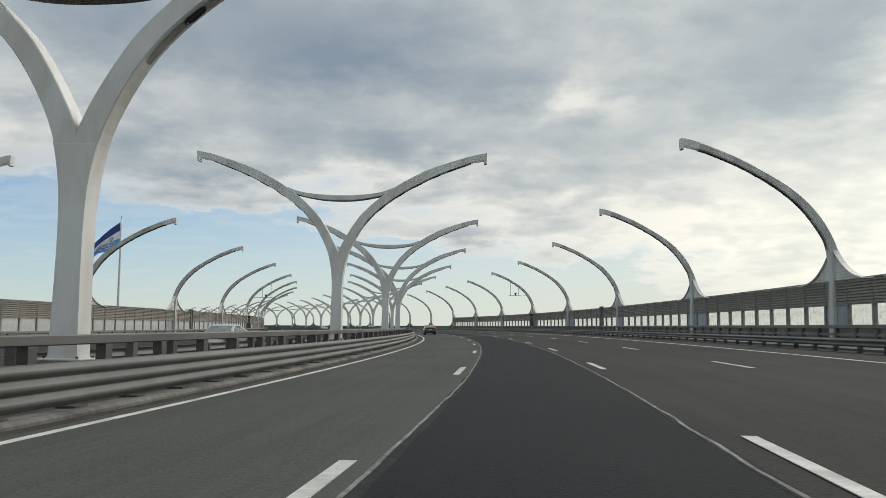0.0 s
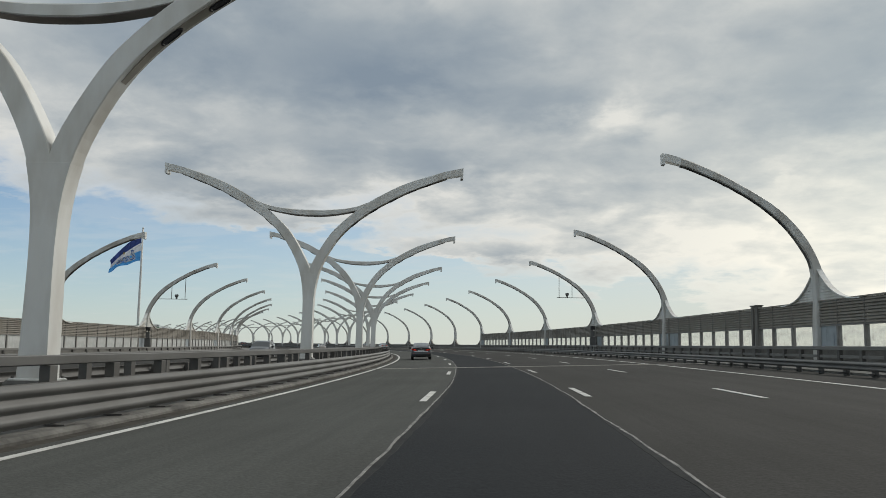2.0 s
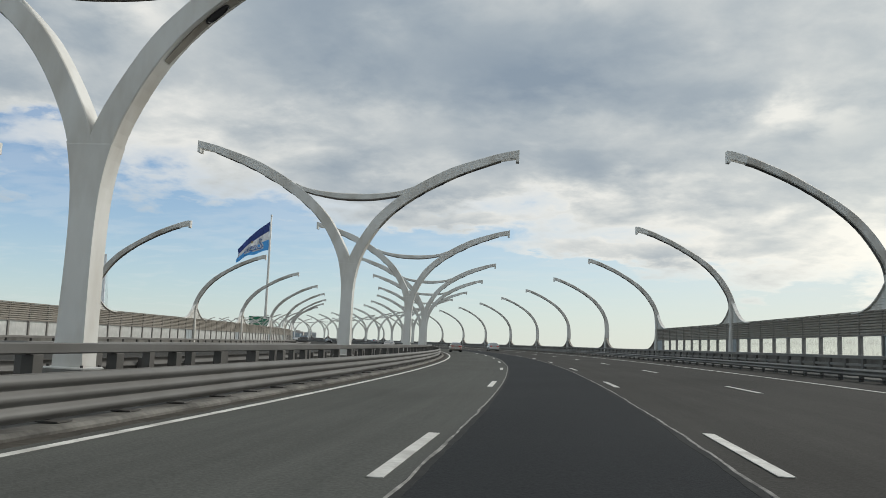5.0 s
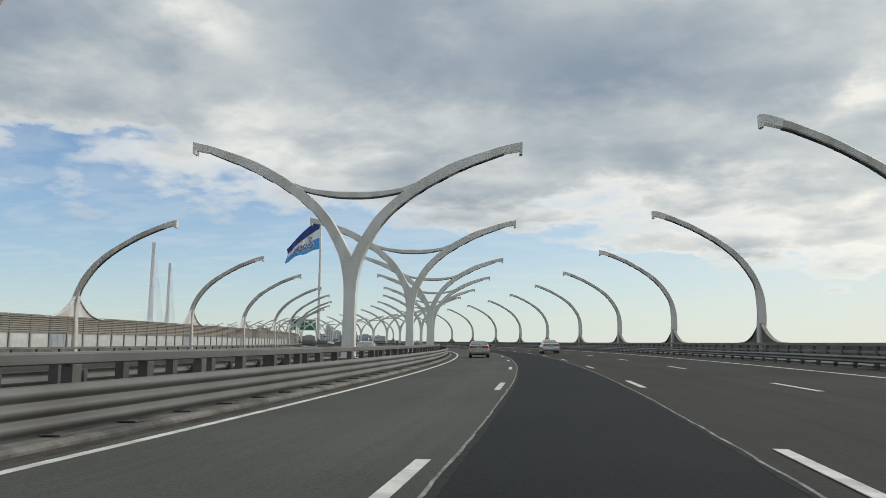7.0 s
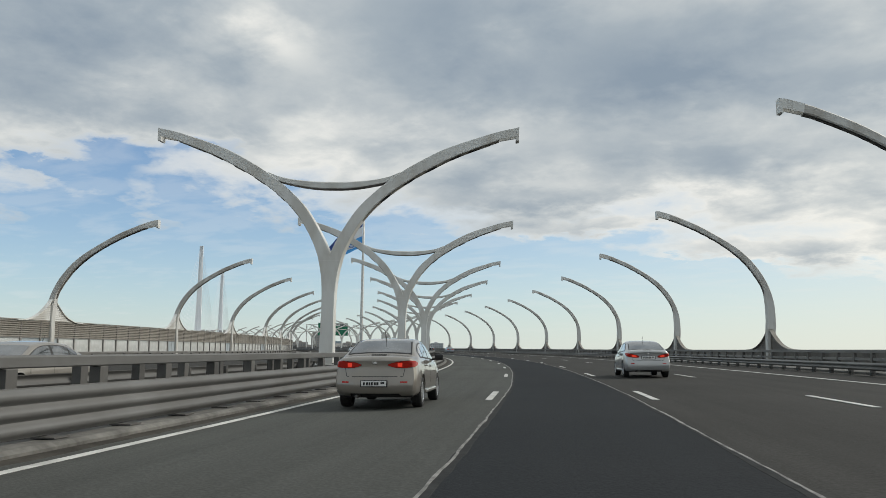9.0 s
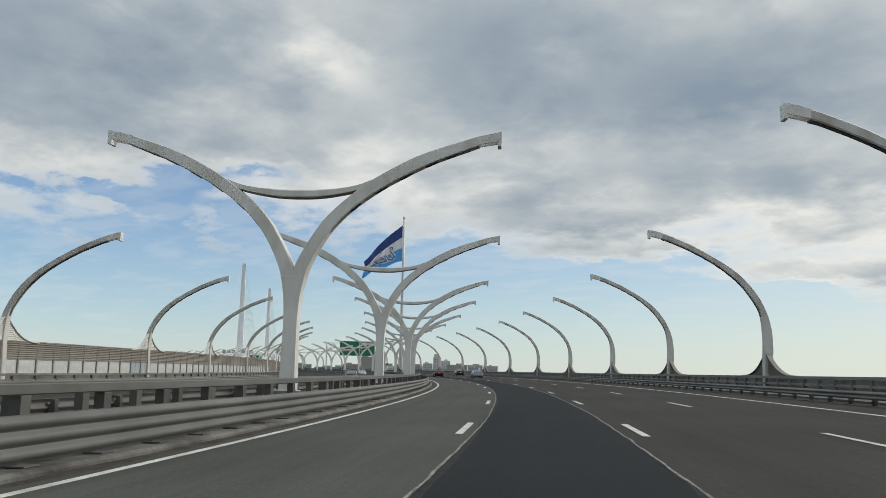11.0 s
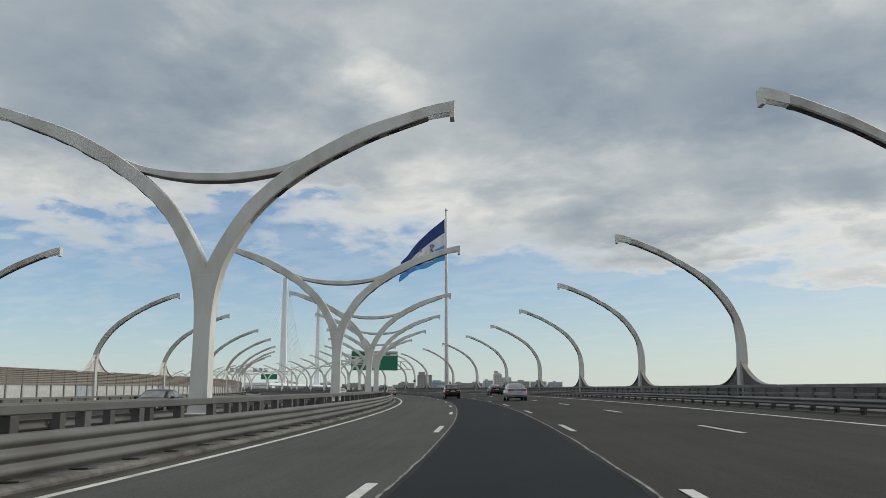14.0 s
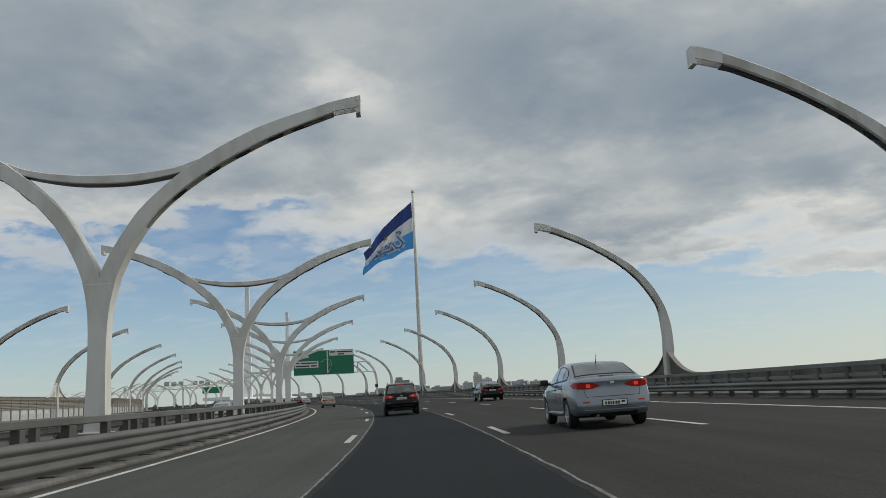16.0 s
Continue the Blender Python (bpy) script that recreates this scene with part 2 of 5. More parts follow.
SEAL = material("pale_joint_sealant", (0.25, 0.245, 0.23), 0.85, grain=0.8, grain_scale=8, stain=0.85, stain_scale=2.6, stain_colour=(0.07, 0.07, 0.067))
PAINT = material("road_marking_paint", (0.60, 0.60, 0.57), 0.7, grain=0.25, grain_scale=14, stain=0.7, stain_scale=1.6, stain_colour=(0.30, 0.29, 0.27), vary=0.1)
CONCRETE = material("weathered_concrete", (0.16, 0.157, 0.144), 0.85, grain=0.3, grain_scale=12, stain=0.85, stain_scale=0.6, stain_colour=(0.065, 0.063, 0.057), bump=0.3, tracks=0.32)
GRIT = material("dusty_median_concrete", (0.165, 0.160, 0.145), 0.9, grain=0.5, grain_scale=7, stain=0.9, stain_scale=0.7, stain_colour=(0.045, 0.043, 0.039), bump=0.4, tracks=0.35)
# median concrete darkened to carry the shade between the rails
GAP_SHADE = material("median_gap_shade", (0.070, 0.067, 0.060), 0.9, grain=0.5, grain_scale=7, stain=0.9, stain_scale=0.7, stain_colour=(0.030, 0.029, 0.027), bump=0.4, tracks=0.35)
LOUVRE = material("grey_louvre_metal", (0.30, 0.28, 0.245), 0.6, metal=0.1, grain=0.15, grain_scale=5, stain=0.6, stain_scale=1.2, stain_colour=(0.18, 0.158, 0.13), vary=0.05)
COLUMN = material("barrier_column_paint", (0.25, 0.24, 0.225), 0.6, grain=0.15, grain_scale=8, stain=0.5, stain_scale=2, vary=0.15)
PANE_DUSTY = glass("dust_filmed_acrylic", (0.93, 0.94, 0.92), clear=0.45, rough=0.4)
PANE = glass("dusty_clear_acrylic", (0.965, 0.97, 0.955), clear=0.86)
BLANK = material("blue_grey_blank_panel", (0.34, 0.385, 0.41), 0.5, grain=0.12, grain_scale=6, stain=0.5, stain_scale=1.5, vary=0.12)
FOOT = material("dark_bronze_foot_and_tie_shade", (0.14, 0.125, 0.112), 0.6, grain=0.15, grain_scale=8, stain=0.5, stain_scale=1.5, vary=0.1)
# soffit colours: weathered paint darkened further to carry the shade below the arms
WORN_SHADE = material("weathered_soffit_shade", (0.38, 0.355, 0.31), 0.7, grain=0.2, grain_scale=5, stain=0.8, stain_scale=1.4, stain_colour=(0.20, 0.175, 0.145))
WORN_SHADE_DARK = material("dark_weathered_soffit_shade", (0.12, 0.115, 0.105), 0.7, grain=0.2, grain_scale=5, stain=0.8, stain_scale=1.4, stain_colour=(0.06, 0.055, 0.05))
DARK = material("black_plastic", (0.02, 0.02, 0.02), 0.5, grain=0.1)
LAMPGLASS = material("dark_lamp_glass", (0.03, 0.03, 0.035), 0.25)
WATER = material("grey_sea_water", (0.035, 0.05, 0.06), 0.35, grain=0.1, grain_scale=0.2)

# ---- alignment of the motorway ----
OC, BANK = -8.85, 0.0289
S_GRID = np.arange(-120.0, 1800.0, 1.0)
KAPPA = np.interp(S_GRID, [-120, -50, 60, 150, 250, 350, 450, 520, 560, 640, 800, 1300, 1800],
                  [0.0015186, 0.0015186, 0.0014973, 0.0015719, 0.0014734, 0.0015790, 0.0014313, 0.0016270, 0.0013490, 0.0015760, 0.0015760, 0.0016000, 0.0016000])
VERT = np.interp(S_GRID, [-50, 150, 350, 600], [2.6509e-05, -1.2145e-05, 5.766e-06, -1.602e-06])


def start_at_zero(v):
    return v - np.interp(0.0, S_GRID, v)


THETA = start_at_zero(np.cumsum(KAPPA) - KAPPA / 2)
XS, YS = start_at_zero(np.cumsum(-np.sin(THETA))), start_at_zero(np.cumsum(np.cos(THETA)))
ZS = start_at_zero(np.cumsum(start_at_zero(np.cumsum(VERT))))


def heading(s):
    return float(np.interp(s, S_GRID, THETA))


def camber(o):
    """Height of the deck across its width: the near carriageway leans, the far one is nearly level."""
    return BANK * o if o > OC else BANK * OC + 0.002 * (o - OC)


def place(s, o, z=0.0):
    """A point at station s, o metres right of the lane's middle, z above the banked deck."""
    t = heading(s)
    return Vector((np.interp(s, S_GRID, XS) + o * math.cos(t), np.interp(s, S_GRID, YS) + o * math.sin(t), np.interp(s, S_GRID, ZS) + z + camber(o)))


def stand(s, o, z=0.0, lean=0.0, flip=False):
    p = place(s, o, z)
    return pose(p.x, p.y, p.z, 0, lean, math.degrees(heading(s)) + (180 if flip else 0))


# ---- mesh helpers ----
def mesh_of(name, bm, mat):
    me = bpy.data.meshes.new(name)
    bm.normal_update()
    bm.to_mesh(me)
    bm.free()
    me.materials.append(mat)
    return me


def part(name, bm, mat, parent=None, label="", smooth=False):
    me = bm if isinstance(bm, bpy.types.Mesh) else mesh_of(name, bm, mat)
    if smooth:
        me.polygons.foreach_set("use_smooth", [True] * len(me.polygons))
    ob = new(name, me)
    if parent:
        ob.parent = parent
    return tagged(ob, label)


def box(bm, cx, cy, cz, sx, sy, sz, m=None, bevel=0.0):
    vs = []
    for dx, dy, dz in ((-1, -1, -1), (1, -1, -1), (1, 1, -1), (-1, 1, -1), (-1, -1, 1), (1, -1, 1), (1, 1, 1), (-1, 1, 1)):
        v = Vector((cx + dx * sx / 2, cy + dy * sy / 2, cz + dz * sz / 2))
        vs.append(bm.verts.new(m @ v if m else v))
    fs = [bm.faces.new([vs[i] for i in f]) for f in ((0, 3, 2, 1), (4, 5, 6, 7), (0, 1, 5, 4), (1, 2, 6, 5), (2, 3, 7, 6), (3, 0, 4, 7))]
    if bevel:
        es = list({e for f in fs for e in f.edges})
        bmesh.ops.bevel(bm, geom=es, offset=bevel, segments=2, affect="EDGES", profile=0.6)
    return vs


def loft(bm, rings, closed=True, cap=True):
    """Skin rings of equally many points."""
    vr = [[bm.verts.new(p) for p in r] for r in rings]
    n = len(vr[0])
    for a, b in zip(vr, vr[1:]):
        for i in range(n if closed else n - 1):
            bm.faces.new((a[i], a[(i + 1) % n], b[(i + 1) % n], b[i]))
    if cap and closed:
        bm.faces.new(vr[0][::-1])
        bm.faces.new(vr[-1])
    bmesh.ops.recalc_face_normals(bm, faces=bm.faces)
    return vr


def sweep(profile, s0, s1, step=4.0, closed=True, wobble=None):
    bm = bmesh.new()
    n = max(2, int(math.ceil((s1 - s0) / step)) + 1)
    rings = []
    for i in range(n):
        s = s0 + (s1 - s0) * i / (n - 1)
        d = wobble(s) if wobble else 0.0
        rings.append([place(s, o + d, z) for o, z in profile])
    vr = loft(bm, rings, closed)
    where = {}
    for i, ring in enumerate(vr):
        for v, (o, z) in zip(ring, profile):
            where[v] = (o + z, s0 + (s1 - s0) * i / (n - 1))
    uv = bm.loops.layers.uv.new("strip")
    for f in bm.faces:
        for lp in f.loops:
            lp[uv].uv = where[lp.vert]
    return bm


def rect(o0, o1, z0, z1):
    return [(o0, z0), (o1, z0), (o1, z1), (o0, z1)]


def spline(pts, per=5):
    """Smooth line through points (Catmull-Rom)."""
    p = [Vector(q) for q in pts]
    p = [2 * p[0] - p[1]] + p + [2 * p[-1] - p[-2]]
    out = []
    for i in range(1, len(p) - 2):
        a, b, c, d = p[i - 1:i + 3]
        for k in range(per):
            t = k / per
            out.append(0.5 * (2 * b + (c - a) * t + (2 * a - 5 * b + 4 * c - d) * t * t + (3 * b - a - 3 * c + d) * t ** 3))
    out.append(p[-2])
    return out


def ribbon(outer, inner, depth, chamfer=0.05, per=4):
    """A box-section member between two edge lines in the x-z plane; depth gives (start, end) thickness along y."""
    bm = bmesh.new()
    a, b = spline(outer, per), spline(inner, per)
    rings = []
    for i, (p, q) in enumerate(zip(a, b)):
        t = i / (len(a) - 1)
        h = (depth[0] + (depth[1] - depth[0]) * t) / 2
        u = (q - p)
        L = max(u.length, 1e-3)
        c = min(chamfer, L * 0.3)
        e = u / L * c
        ring = []
        for w, y in ((p + e, -h), (q - e, -h), (q, -h + c), (q, h - c), (q - e, h), (p + e, h), (p, h - c), (p, -h + c)):
            ring.append(Vector((w.x, y, w.y)))
        rings.append(ring)
    loft(bm, rings)
    return bm


# ---- ground, deck, carriageways ----
END = 1400.0
START = -60.0
bm = bmesh.new()
bmesh.ops.create_circle(bm, cap_ends=True, radius=4800, segments=64)
bmesh.ops.translate(bm, verts=bm.verts, vec=(-200, 400, -17))
tagged(part("water", bm, WATER), "calm grey sea water around the viaduct", "water", kind="structure")
tagged(part("bridge_deck", sweep([(-34.8, -2.6), (OC, -2.6), (17.1, -2.6), (17.1, -0.06), (OC, -0.06), (-34.8, -0.06)], START, END, 6), CONCRETE), "grey concrete deck of the viaduct", "bridge deck", kind="structure")
road = tagged(part("road", sweep(rect(-6.6, 12.6, -0.05, 0.0), START, END, 3), ASPHALT), "worn grey asphalt carriageway with four lanes", "road", kind="structure")
tagged(part("road_opposite", sweep(rect(2 * OC - 12.6, 2 * OC + 6.6, -0.05, 0.0), START, END, 4), ASPHALT), "worn grey asphalt carriageway of the opposite direction", "road", kind="structure")


def seal(o, k, width, s1, step=0.3, lift=0.0):
    """A hand-laid ragged sealing line: its middle wanders and its width swells and thins."""
    bm = bmesh.new()
    rings = []
    for i in range(int((s1 - START) / step)):
        s = START + i * step
        mid = o + 0.03 * noise.noise((s * 0.8, k, 0)) + 0.05 * noise.noise((s * 0.08, k, 4.0)) + 0.012 * noise.noise((s * 3.3, k, 9.0))
        w = width * (1.0 + 0.6 * noise.noise((s * 0.5, k, 2.0)) + 0.35 * noise.noise((s * 2.3, k, 5.0)))
        w = max(w, width * 0.25) / 2
        rings.append([place(s, mid + a, z) for a, z in ((-w, 0.003), (w, 0.003), (w * 0.8, 0.010 + lift), (-w * 0.8, 0.010 + lift))])
    loft(bm, rings)
    return bm


part("outer_lane_surface", sweep(rect(-6.6, -1.35, 0.0, 0.004), START, END, 3), PALE_ASPHALT, road, "paler worn lane beside the median")
part("resurfaced_lane", sweep(rect(-1.35, 1.76, 0.0, 0.006), START, END, 2), FRESH, road, "darker fresh asphalt lane")
for k, o in enumerate((-1.35, 1.76)):
    part("joint_smear", seal(o + (0.05 if k == 0 else -0.05), k * 7.3 + 3.0, 0.12, 640, 0.3), SMEAR, road, "dull grey smear along the seal")
    part("joint_seal", seal(o, k * 7.3, 0.044, 640, 0.22, 0.004), SEAL, road, "pale ragged sealing line")
part("dust_drift", seal(-6.36, 31.0, 0.34, 640, 0.35), DUST, road, "brown dust swept against the median kerb")
part("edge_line", sweep(rect(-5.93, -5.77, 0.004, 0.010), START, END, 3), PAINT, road, "white solid edge line")
part("edge_line", sweep(rect(9.55, 9.70, 0.0, 0.005), START, END, 3), PAINT, road, "white solid edge line")

# ---- markings: dashes at the stations where the road has them ----
DASH_N = [-5, 0, 4, 10, 12, 16, 19, 22, 25, 56]
DASH_S = [-64.0, 22.7, 91.1, 194.4, 228.7, 298.2, 349.6, 400.6, 451.0, 985.0]
LAG = [1.4, 1.4, 0.7, 0.8, -0.4, -0.7, -1.3, -1.5, -2.0, -2.0]        # how far the other lines run ahead
LAG_OUT = [1.0, 0.7, -0.8, -1.6, -3.0, -4.0, -4.2, -4.4, -4.8, -4.8]
bm = bmesh.new()
box(bm, 0, 0, 0.008, 0.16, 3.95, 0.008)
dash_mesh = mesh_of("lane_dash", bm, PAINT)
for n in range(-5, 57):
    for o, lag in ((-1.66, None), (2.17, LAG), (5.80, LAG_OUT)):
        d = part("lane_dash", dash_mesh, None, road)
        d.matrix_basis = stand(float(np.interp(n, DASH_N, DASH_S)) + (float(np.interp(n, DASH_N, lag)) if lag else 0.0), o)

# expansion joint across the carriageway: a comb of close steel bars between concrete edges
for a0, a1 in ((-0.72, -0.34), (0.34, 0.72)):
    j = part("expansion_joint", sweep(rect(-6.5, 12.5, 0.004, 0.012), 99.5 + a0, 99.5 + a1, a1 - a0), CONCRETE, road, "pale concrete edge of the expansion joint")
part("joint_gutter", sweep(rect(-6.5, 12.5, 0.004, 0.007), 99.16, 99.84, 0.34), DARK, j, "dark rubber seal of the expansion joint")
for k in range(9):
    part("joint_profile", sweep(rect(-6.5, 12.5, 0.008, 0.016), 99.185 + k * 0.0745, 99.227 + k * 0.0745, 0.042), LOUVRE, j, "worn bright steel bar")

# ---- median, verge and kerbs ----
def mirror(o):
    return 2 * OC - o


tagged(part("kerb_median", sweep([(2 * OC + 6.5, -0.05), (OC, -0.05), (-6.5, -0.05), (-6.5, 0.05), (-6.58, 0.10), (OC, 0.10), (2 * OC + 6.58, 0.10), (2 * OC + 6.5, 0.05)], START, END, 4), GRIT), "dusty concrete median strip", "kerb", kind="structure")
# no drain here: a thin added sheet paints the gap between the rails dark
tagged(part("trim_median", sweep([(-7.25, 0.09), (-7.25, 0.105), (OC, 0.106), (mirror(-7.25), 0.105), (mirror(-7.25), 0.09), (OC, 0.09)], START, END, 4), GAP_SHADE), "dark sheet painted in for the shaded gap along the median", "drainage strip", kind="structure")
for sg, nm in ((1, "verge_right"), (-1, "verge_left")):
    pr = [(12.6, -0.05), (16.9, -0.05), (16.9, 0.12), (12.75, 0.12), (12.6, 0.08)]
    if sg < 0:
        pr = [(2 * OC - o, z) for o, z in pr][::-1]
    tagged(part(nm, sweep(pr, START, END, 4), CONCRETE), "grey concrete service walk beside the carriageway", "pavement", kind="structure")


# ---- guard rails ----
def wave_profile(o, z0, z1, waves, face, depth=0.085, t=0.012):
    """Corrugated beam; face is +1 where it faces the right."""
    front, back = [], []
    for w in range(waves):
        for f, d in ((0.0, 0.05), (0.05, 0.10), (0.16, 0.45), (0.30, 0.86), (0.40, 0.97), (0.52, 1.0), (0.62, 0.93), (0.80, 0.45), (0.92, 0.12)):
            z = z0 + (z1 - z0) * (w + f) / waves
            front.append((o + face * d * depth, z))
    front.append((o + face * 0.1 * depth, z1))
    back = [(x - face * (t + 0.004), z) for x, z in front]
    return front + back[::-1]


def guard_rail(o, z0, z1, waves, face, gap, label, group, mat=GALV, s_end=1100.0, near=(-20.0, 500.0), width=0.14):
    g = new("guard_rail")
    g.matrix_world = pose(*place(0, o, 0))
    inv = g.matrix_world.inverted()
    tagged(g, label, "guard rail", group)
    b = part("beam", sweep(wave_profile(o, z0, z1, waves, face), START, s_end, 3), mat, g, smooth=True)
    b.data.set_sharp_from_angle(angle=radians(40))
    b.matrix_basis = inv
    bm = bmesh.new()
    box(bm, -face * 0.09, 0, (z1 - 0.02) / 2, 0.12, width, z1 - 0.02, bevel=0.012)
    box(bm, -face * 0.025, 0, (z0 + z1) / 2, 0.03, 0.16, (z1 - z0) * 0.6)
    box(bm, face * 0.06, 0, 0.125, 0.34, 0.36, 0.02)
    pm = mesh_of("post", bm, GALV_DARK)
    s = near[0]
    while s < near[1]:
        p = part("post", pm, None, g)
        p.matrix_basis = inv @ stand(s, o)
        s += gap
    bm = bmesh.new()
    while s < s_end:
        m = stand(s, o)
        box(bm, -face * 0.09, 0, (z1 - 0.02) / 2, 0.10, 0.14, z1 - 0.02, m)
        s += gap
    q = part("far_post_row", bm, GALV_DARK, g)
    q.matrix_basis = inv
    tagged(q, kind="stuff")
    return g


guard_rail(-6.95, 0.15, 0.79, 3, 1, 2.0, "grey galvanised corrugated guard rail along the median", "median guard rails")
guard_rail(mirror(-6.95), 0.15, 0.79, 3, -1, 3.0, "grey galvanised corrugated guard rail on the far side of the median", "median guard rails")
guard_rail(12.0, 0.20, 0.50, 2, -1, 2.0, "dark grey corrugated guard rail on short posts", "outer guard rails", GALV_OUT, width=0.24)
guard_rail(mirror(12.0), 0.22, 0.55, 2, 1, 3.0, "dark grey corrugated guard rail on short posts", "outer guard rails", GALV_OUT, width=0.24)


def box_rail(o, z0, z1, gap, label, group, mat=GALV, lower=None, s_end=1100.0, near=(-20.0, 500.0), post=(0.16, 0.22)):
    g = new("parapet_rail")
    g.matrix_world = pose(*place(0, o, 0))
    inv = g.matrix_world.inverted()
    tagged(g, label, "railing", group)
    e = 0.02
    w = 0.07
    pr = [(o - w + e, z0), (o + w - e, z0), (o + w, z0 + e), (o + w, z1 - e), (o + w - e, z1), (o - w + e, z1), (o - w, z1 - e), (o - w, z0 + e)]
    part("beam", sweep(pr, START, s_end, 3), mat, g).matrix_basis = inv
    if lower:
        part("lower_beam", sweep(rect(o - 0.05, o + 0.05, *lower), START, s_end, 3), mat, g).matrix_basis = inv
    bm = bmesh.new()
    box(bm, 0, 0, z0 / 2, post[0], post[1], z0, bevel=0.012)
    box(bm, 0, 0, 0.012, post[0] + 0.12, post[1] + 0.12, 0.024)
    pm = mesh_of("post", bm, GALV_DARK)
    s = near[0]
    while s < near[1]:
        p = part("post", pm, None, g)
        p.matrix_basis = inv @ stand(s, o)
        s += gap
    bm = bmesh.new()
    while s < s_end:
        box(bm, 0, 0, z0 / 2, post[0], post[1], z0, stand(s, o))
        s += gap
    q = tagged(part("far_post_row", bm, GALV_DARK, g), kind="stuff")
    q.matrix_basis = inv
    return g


box_rail(-7.95, 1.02, 1.20, 2.5, "grey steel box-beam rail on posts before the light masts", "median parapet rails", post=(0.2, 0.26))
box_rail(mirror(-7.95), 1.02, 1.20, 2.5, "grey steel box-beam rail on posts before the light masts", "median parapet rails", post=(0.2, 0.26))
box_rail(15.5, 0.76, 0.93, 2.0, "grey steel parapet rail on posts at the deck's edge", "outer parapet rails", GALV_OUT, lower=(0.42, 0.54))
box_rail(mirror(15.5), 0.76, 0.93, 3.0, "grey steel parapet rail on posts at the deck's edge", "outer parapet rails", GALV_OUT, lower=(0.42, 0.54))

# ---- light masts ----
ARM_LOW = [(0.32, 0.0), (0.28, 1.19), (0.255, 3.12), (0.34, 4.3), (0.629, 5.349), (1.28, 6.521), (2.08, 7.391), (3.165, 8.192), (4.183, 8.769), (5.196, 9.265), (6.818, 9.881), (7.6, 10.01)]
ARM_UP = [(0.0, 0.0), (0.0, 1.19), (0.0, 3.12), (0.0, 4.3), (0.05, 5.23), (0.849, 6.689), (1.599, 7.54), (2.703, 8.44), (3.968, 9.187), (4.951, 9.632), (6.633, 10.187), (7.63, 10.411)]
BAR_TOP = [(0.0, 8.12), (0.83, 8.14), (1.68, 8.22), (2.3, 8.35), (2.81, 8.55)]
BAR_LOW = [(0.0, 7.82), (0.74, 7.845), (1.38, 7.93), (2.03, 8.06), (2.51, 8.20)]


def flipx(pts):
    return [(-x, z) for x, z in pts]


def lamps_on(parent, low, spots, depth):
    """Oval lamps let into the underside of an arm."""
    pts = spline(low, 8)
    run = [0.0]
    for p, q in zip(pts, pts[1:]):
        run.append(run[-1] + (q - p).length)
    for f, L in spots:
        d = f * run[-1]
        i = min(int(np.searchsorted(run, d)), len(pts) - 1)
        t = (pts[i] - pts[i - 1]).normalized()
        p = pts[i]
        n = Vector((t.y, -t.x)) if (low[-1][0] > low[0][0]) else Vector((-t.y, t.x))
        if n.y > 0:
            n = -n
        bm = bmesh.new()
        ring = []
        for a in range(14):
            c, sn = math.cos(a * math.tau / 14), math.sin(a * math.tau / 14)
            c, sn = math.copysign(abs(c) ** 0.7, c), math.copysign(abs(sn) ** 0.7, sn)
            ring.append((c * L / 2, sn * 0.12))
        rings = []
        for h, k in ((-0.03, 1.0), (0.024, 1.0), (0.034, 0.86), (0.018, 0.8)):
            rings.append([Vector((p.x + t.x * u * k + n.x * h, v * k, p.y + t.y * u * k + n.y * h)) for u, v in ring])
        loft(bm, rings)
        part("lamp", bm, LAMPGLASS, parent, "dark oval road lamp")


def open_tip(parent, low, up, depth):
    """The arm's last stretch is two side plates with a gap between them, closed by a hooked end piece."""
    a, b, c, d = Vector(low[-2]), Vector(low[-1]), Vector(up[-2]), Vector(up[-1])
    s = 1 if b.x > low[0][0] else -1
    for y in (-depth / 2 + 0.025, depth / 2 - 0.025):
        bm = bmesh.new()
        loft(bm, [[Vector((p.x, y + e, p.y)) for e in (-0.025, 0.025)] + [Vector((q.x, y + e, q.y)) for e in (0.025, -0.025)] for p, q in ((a.lerp(c, 0.10), c - Vector((0, 0.012))), (a.lerp(b, 0.5).lerp(c.lerp(d, 0.5), 0.10), c.lerp(d, 0.5)), (b.lerp(d, 0.10), d - Vector((0, 0.012))))])
        part("side_plate", bm, WHITE, parent)
    bm = bmesh.new()
    loft(bm, [[Vector((b.x + s * x, y * depth / 2, z)) for x, z in ((-0.10, b.y - 0.17), (0.035, b.y - 0.15), (0.045, d.y), (-0.07, d.y - 0.03), (-0.05, b.y), (-0.10, b.y))] for y in (-1.02, 1.02)])
    part("end_plate", bm, WHITE, parent, "hooked end piece")


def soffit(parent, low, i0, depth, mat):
    """Strip let into the underside of an arm, from its point i0 to the open tip. Its dark colour holds the arm's
    underside shade as well as weathering.
    """
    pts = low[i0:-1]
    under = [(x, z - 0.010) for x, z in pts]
    part("soffit_strip", ribbon(under, [(x, z + 0.03) for x, z in pts], (depth - 0.26, depth - 0.06), 0.002), mat, parent, "dark strip under the arm, weathering and underside shade in its colour")


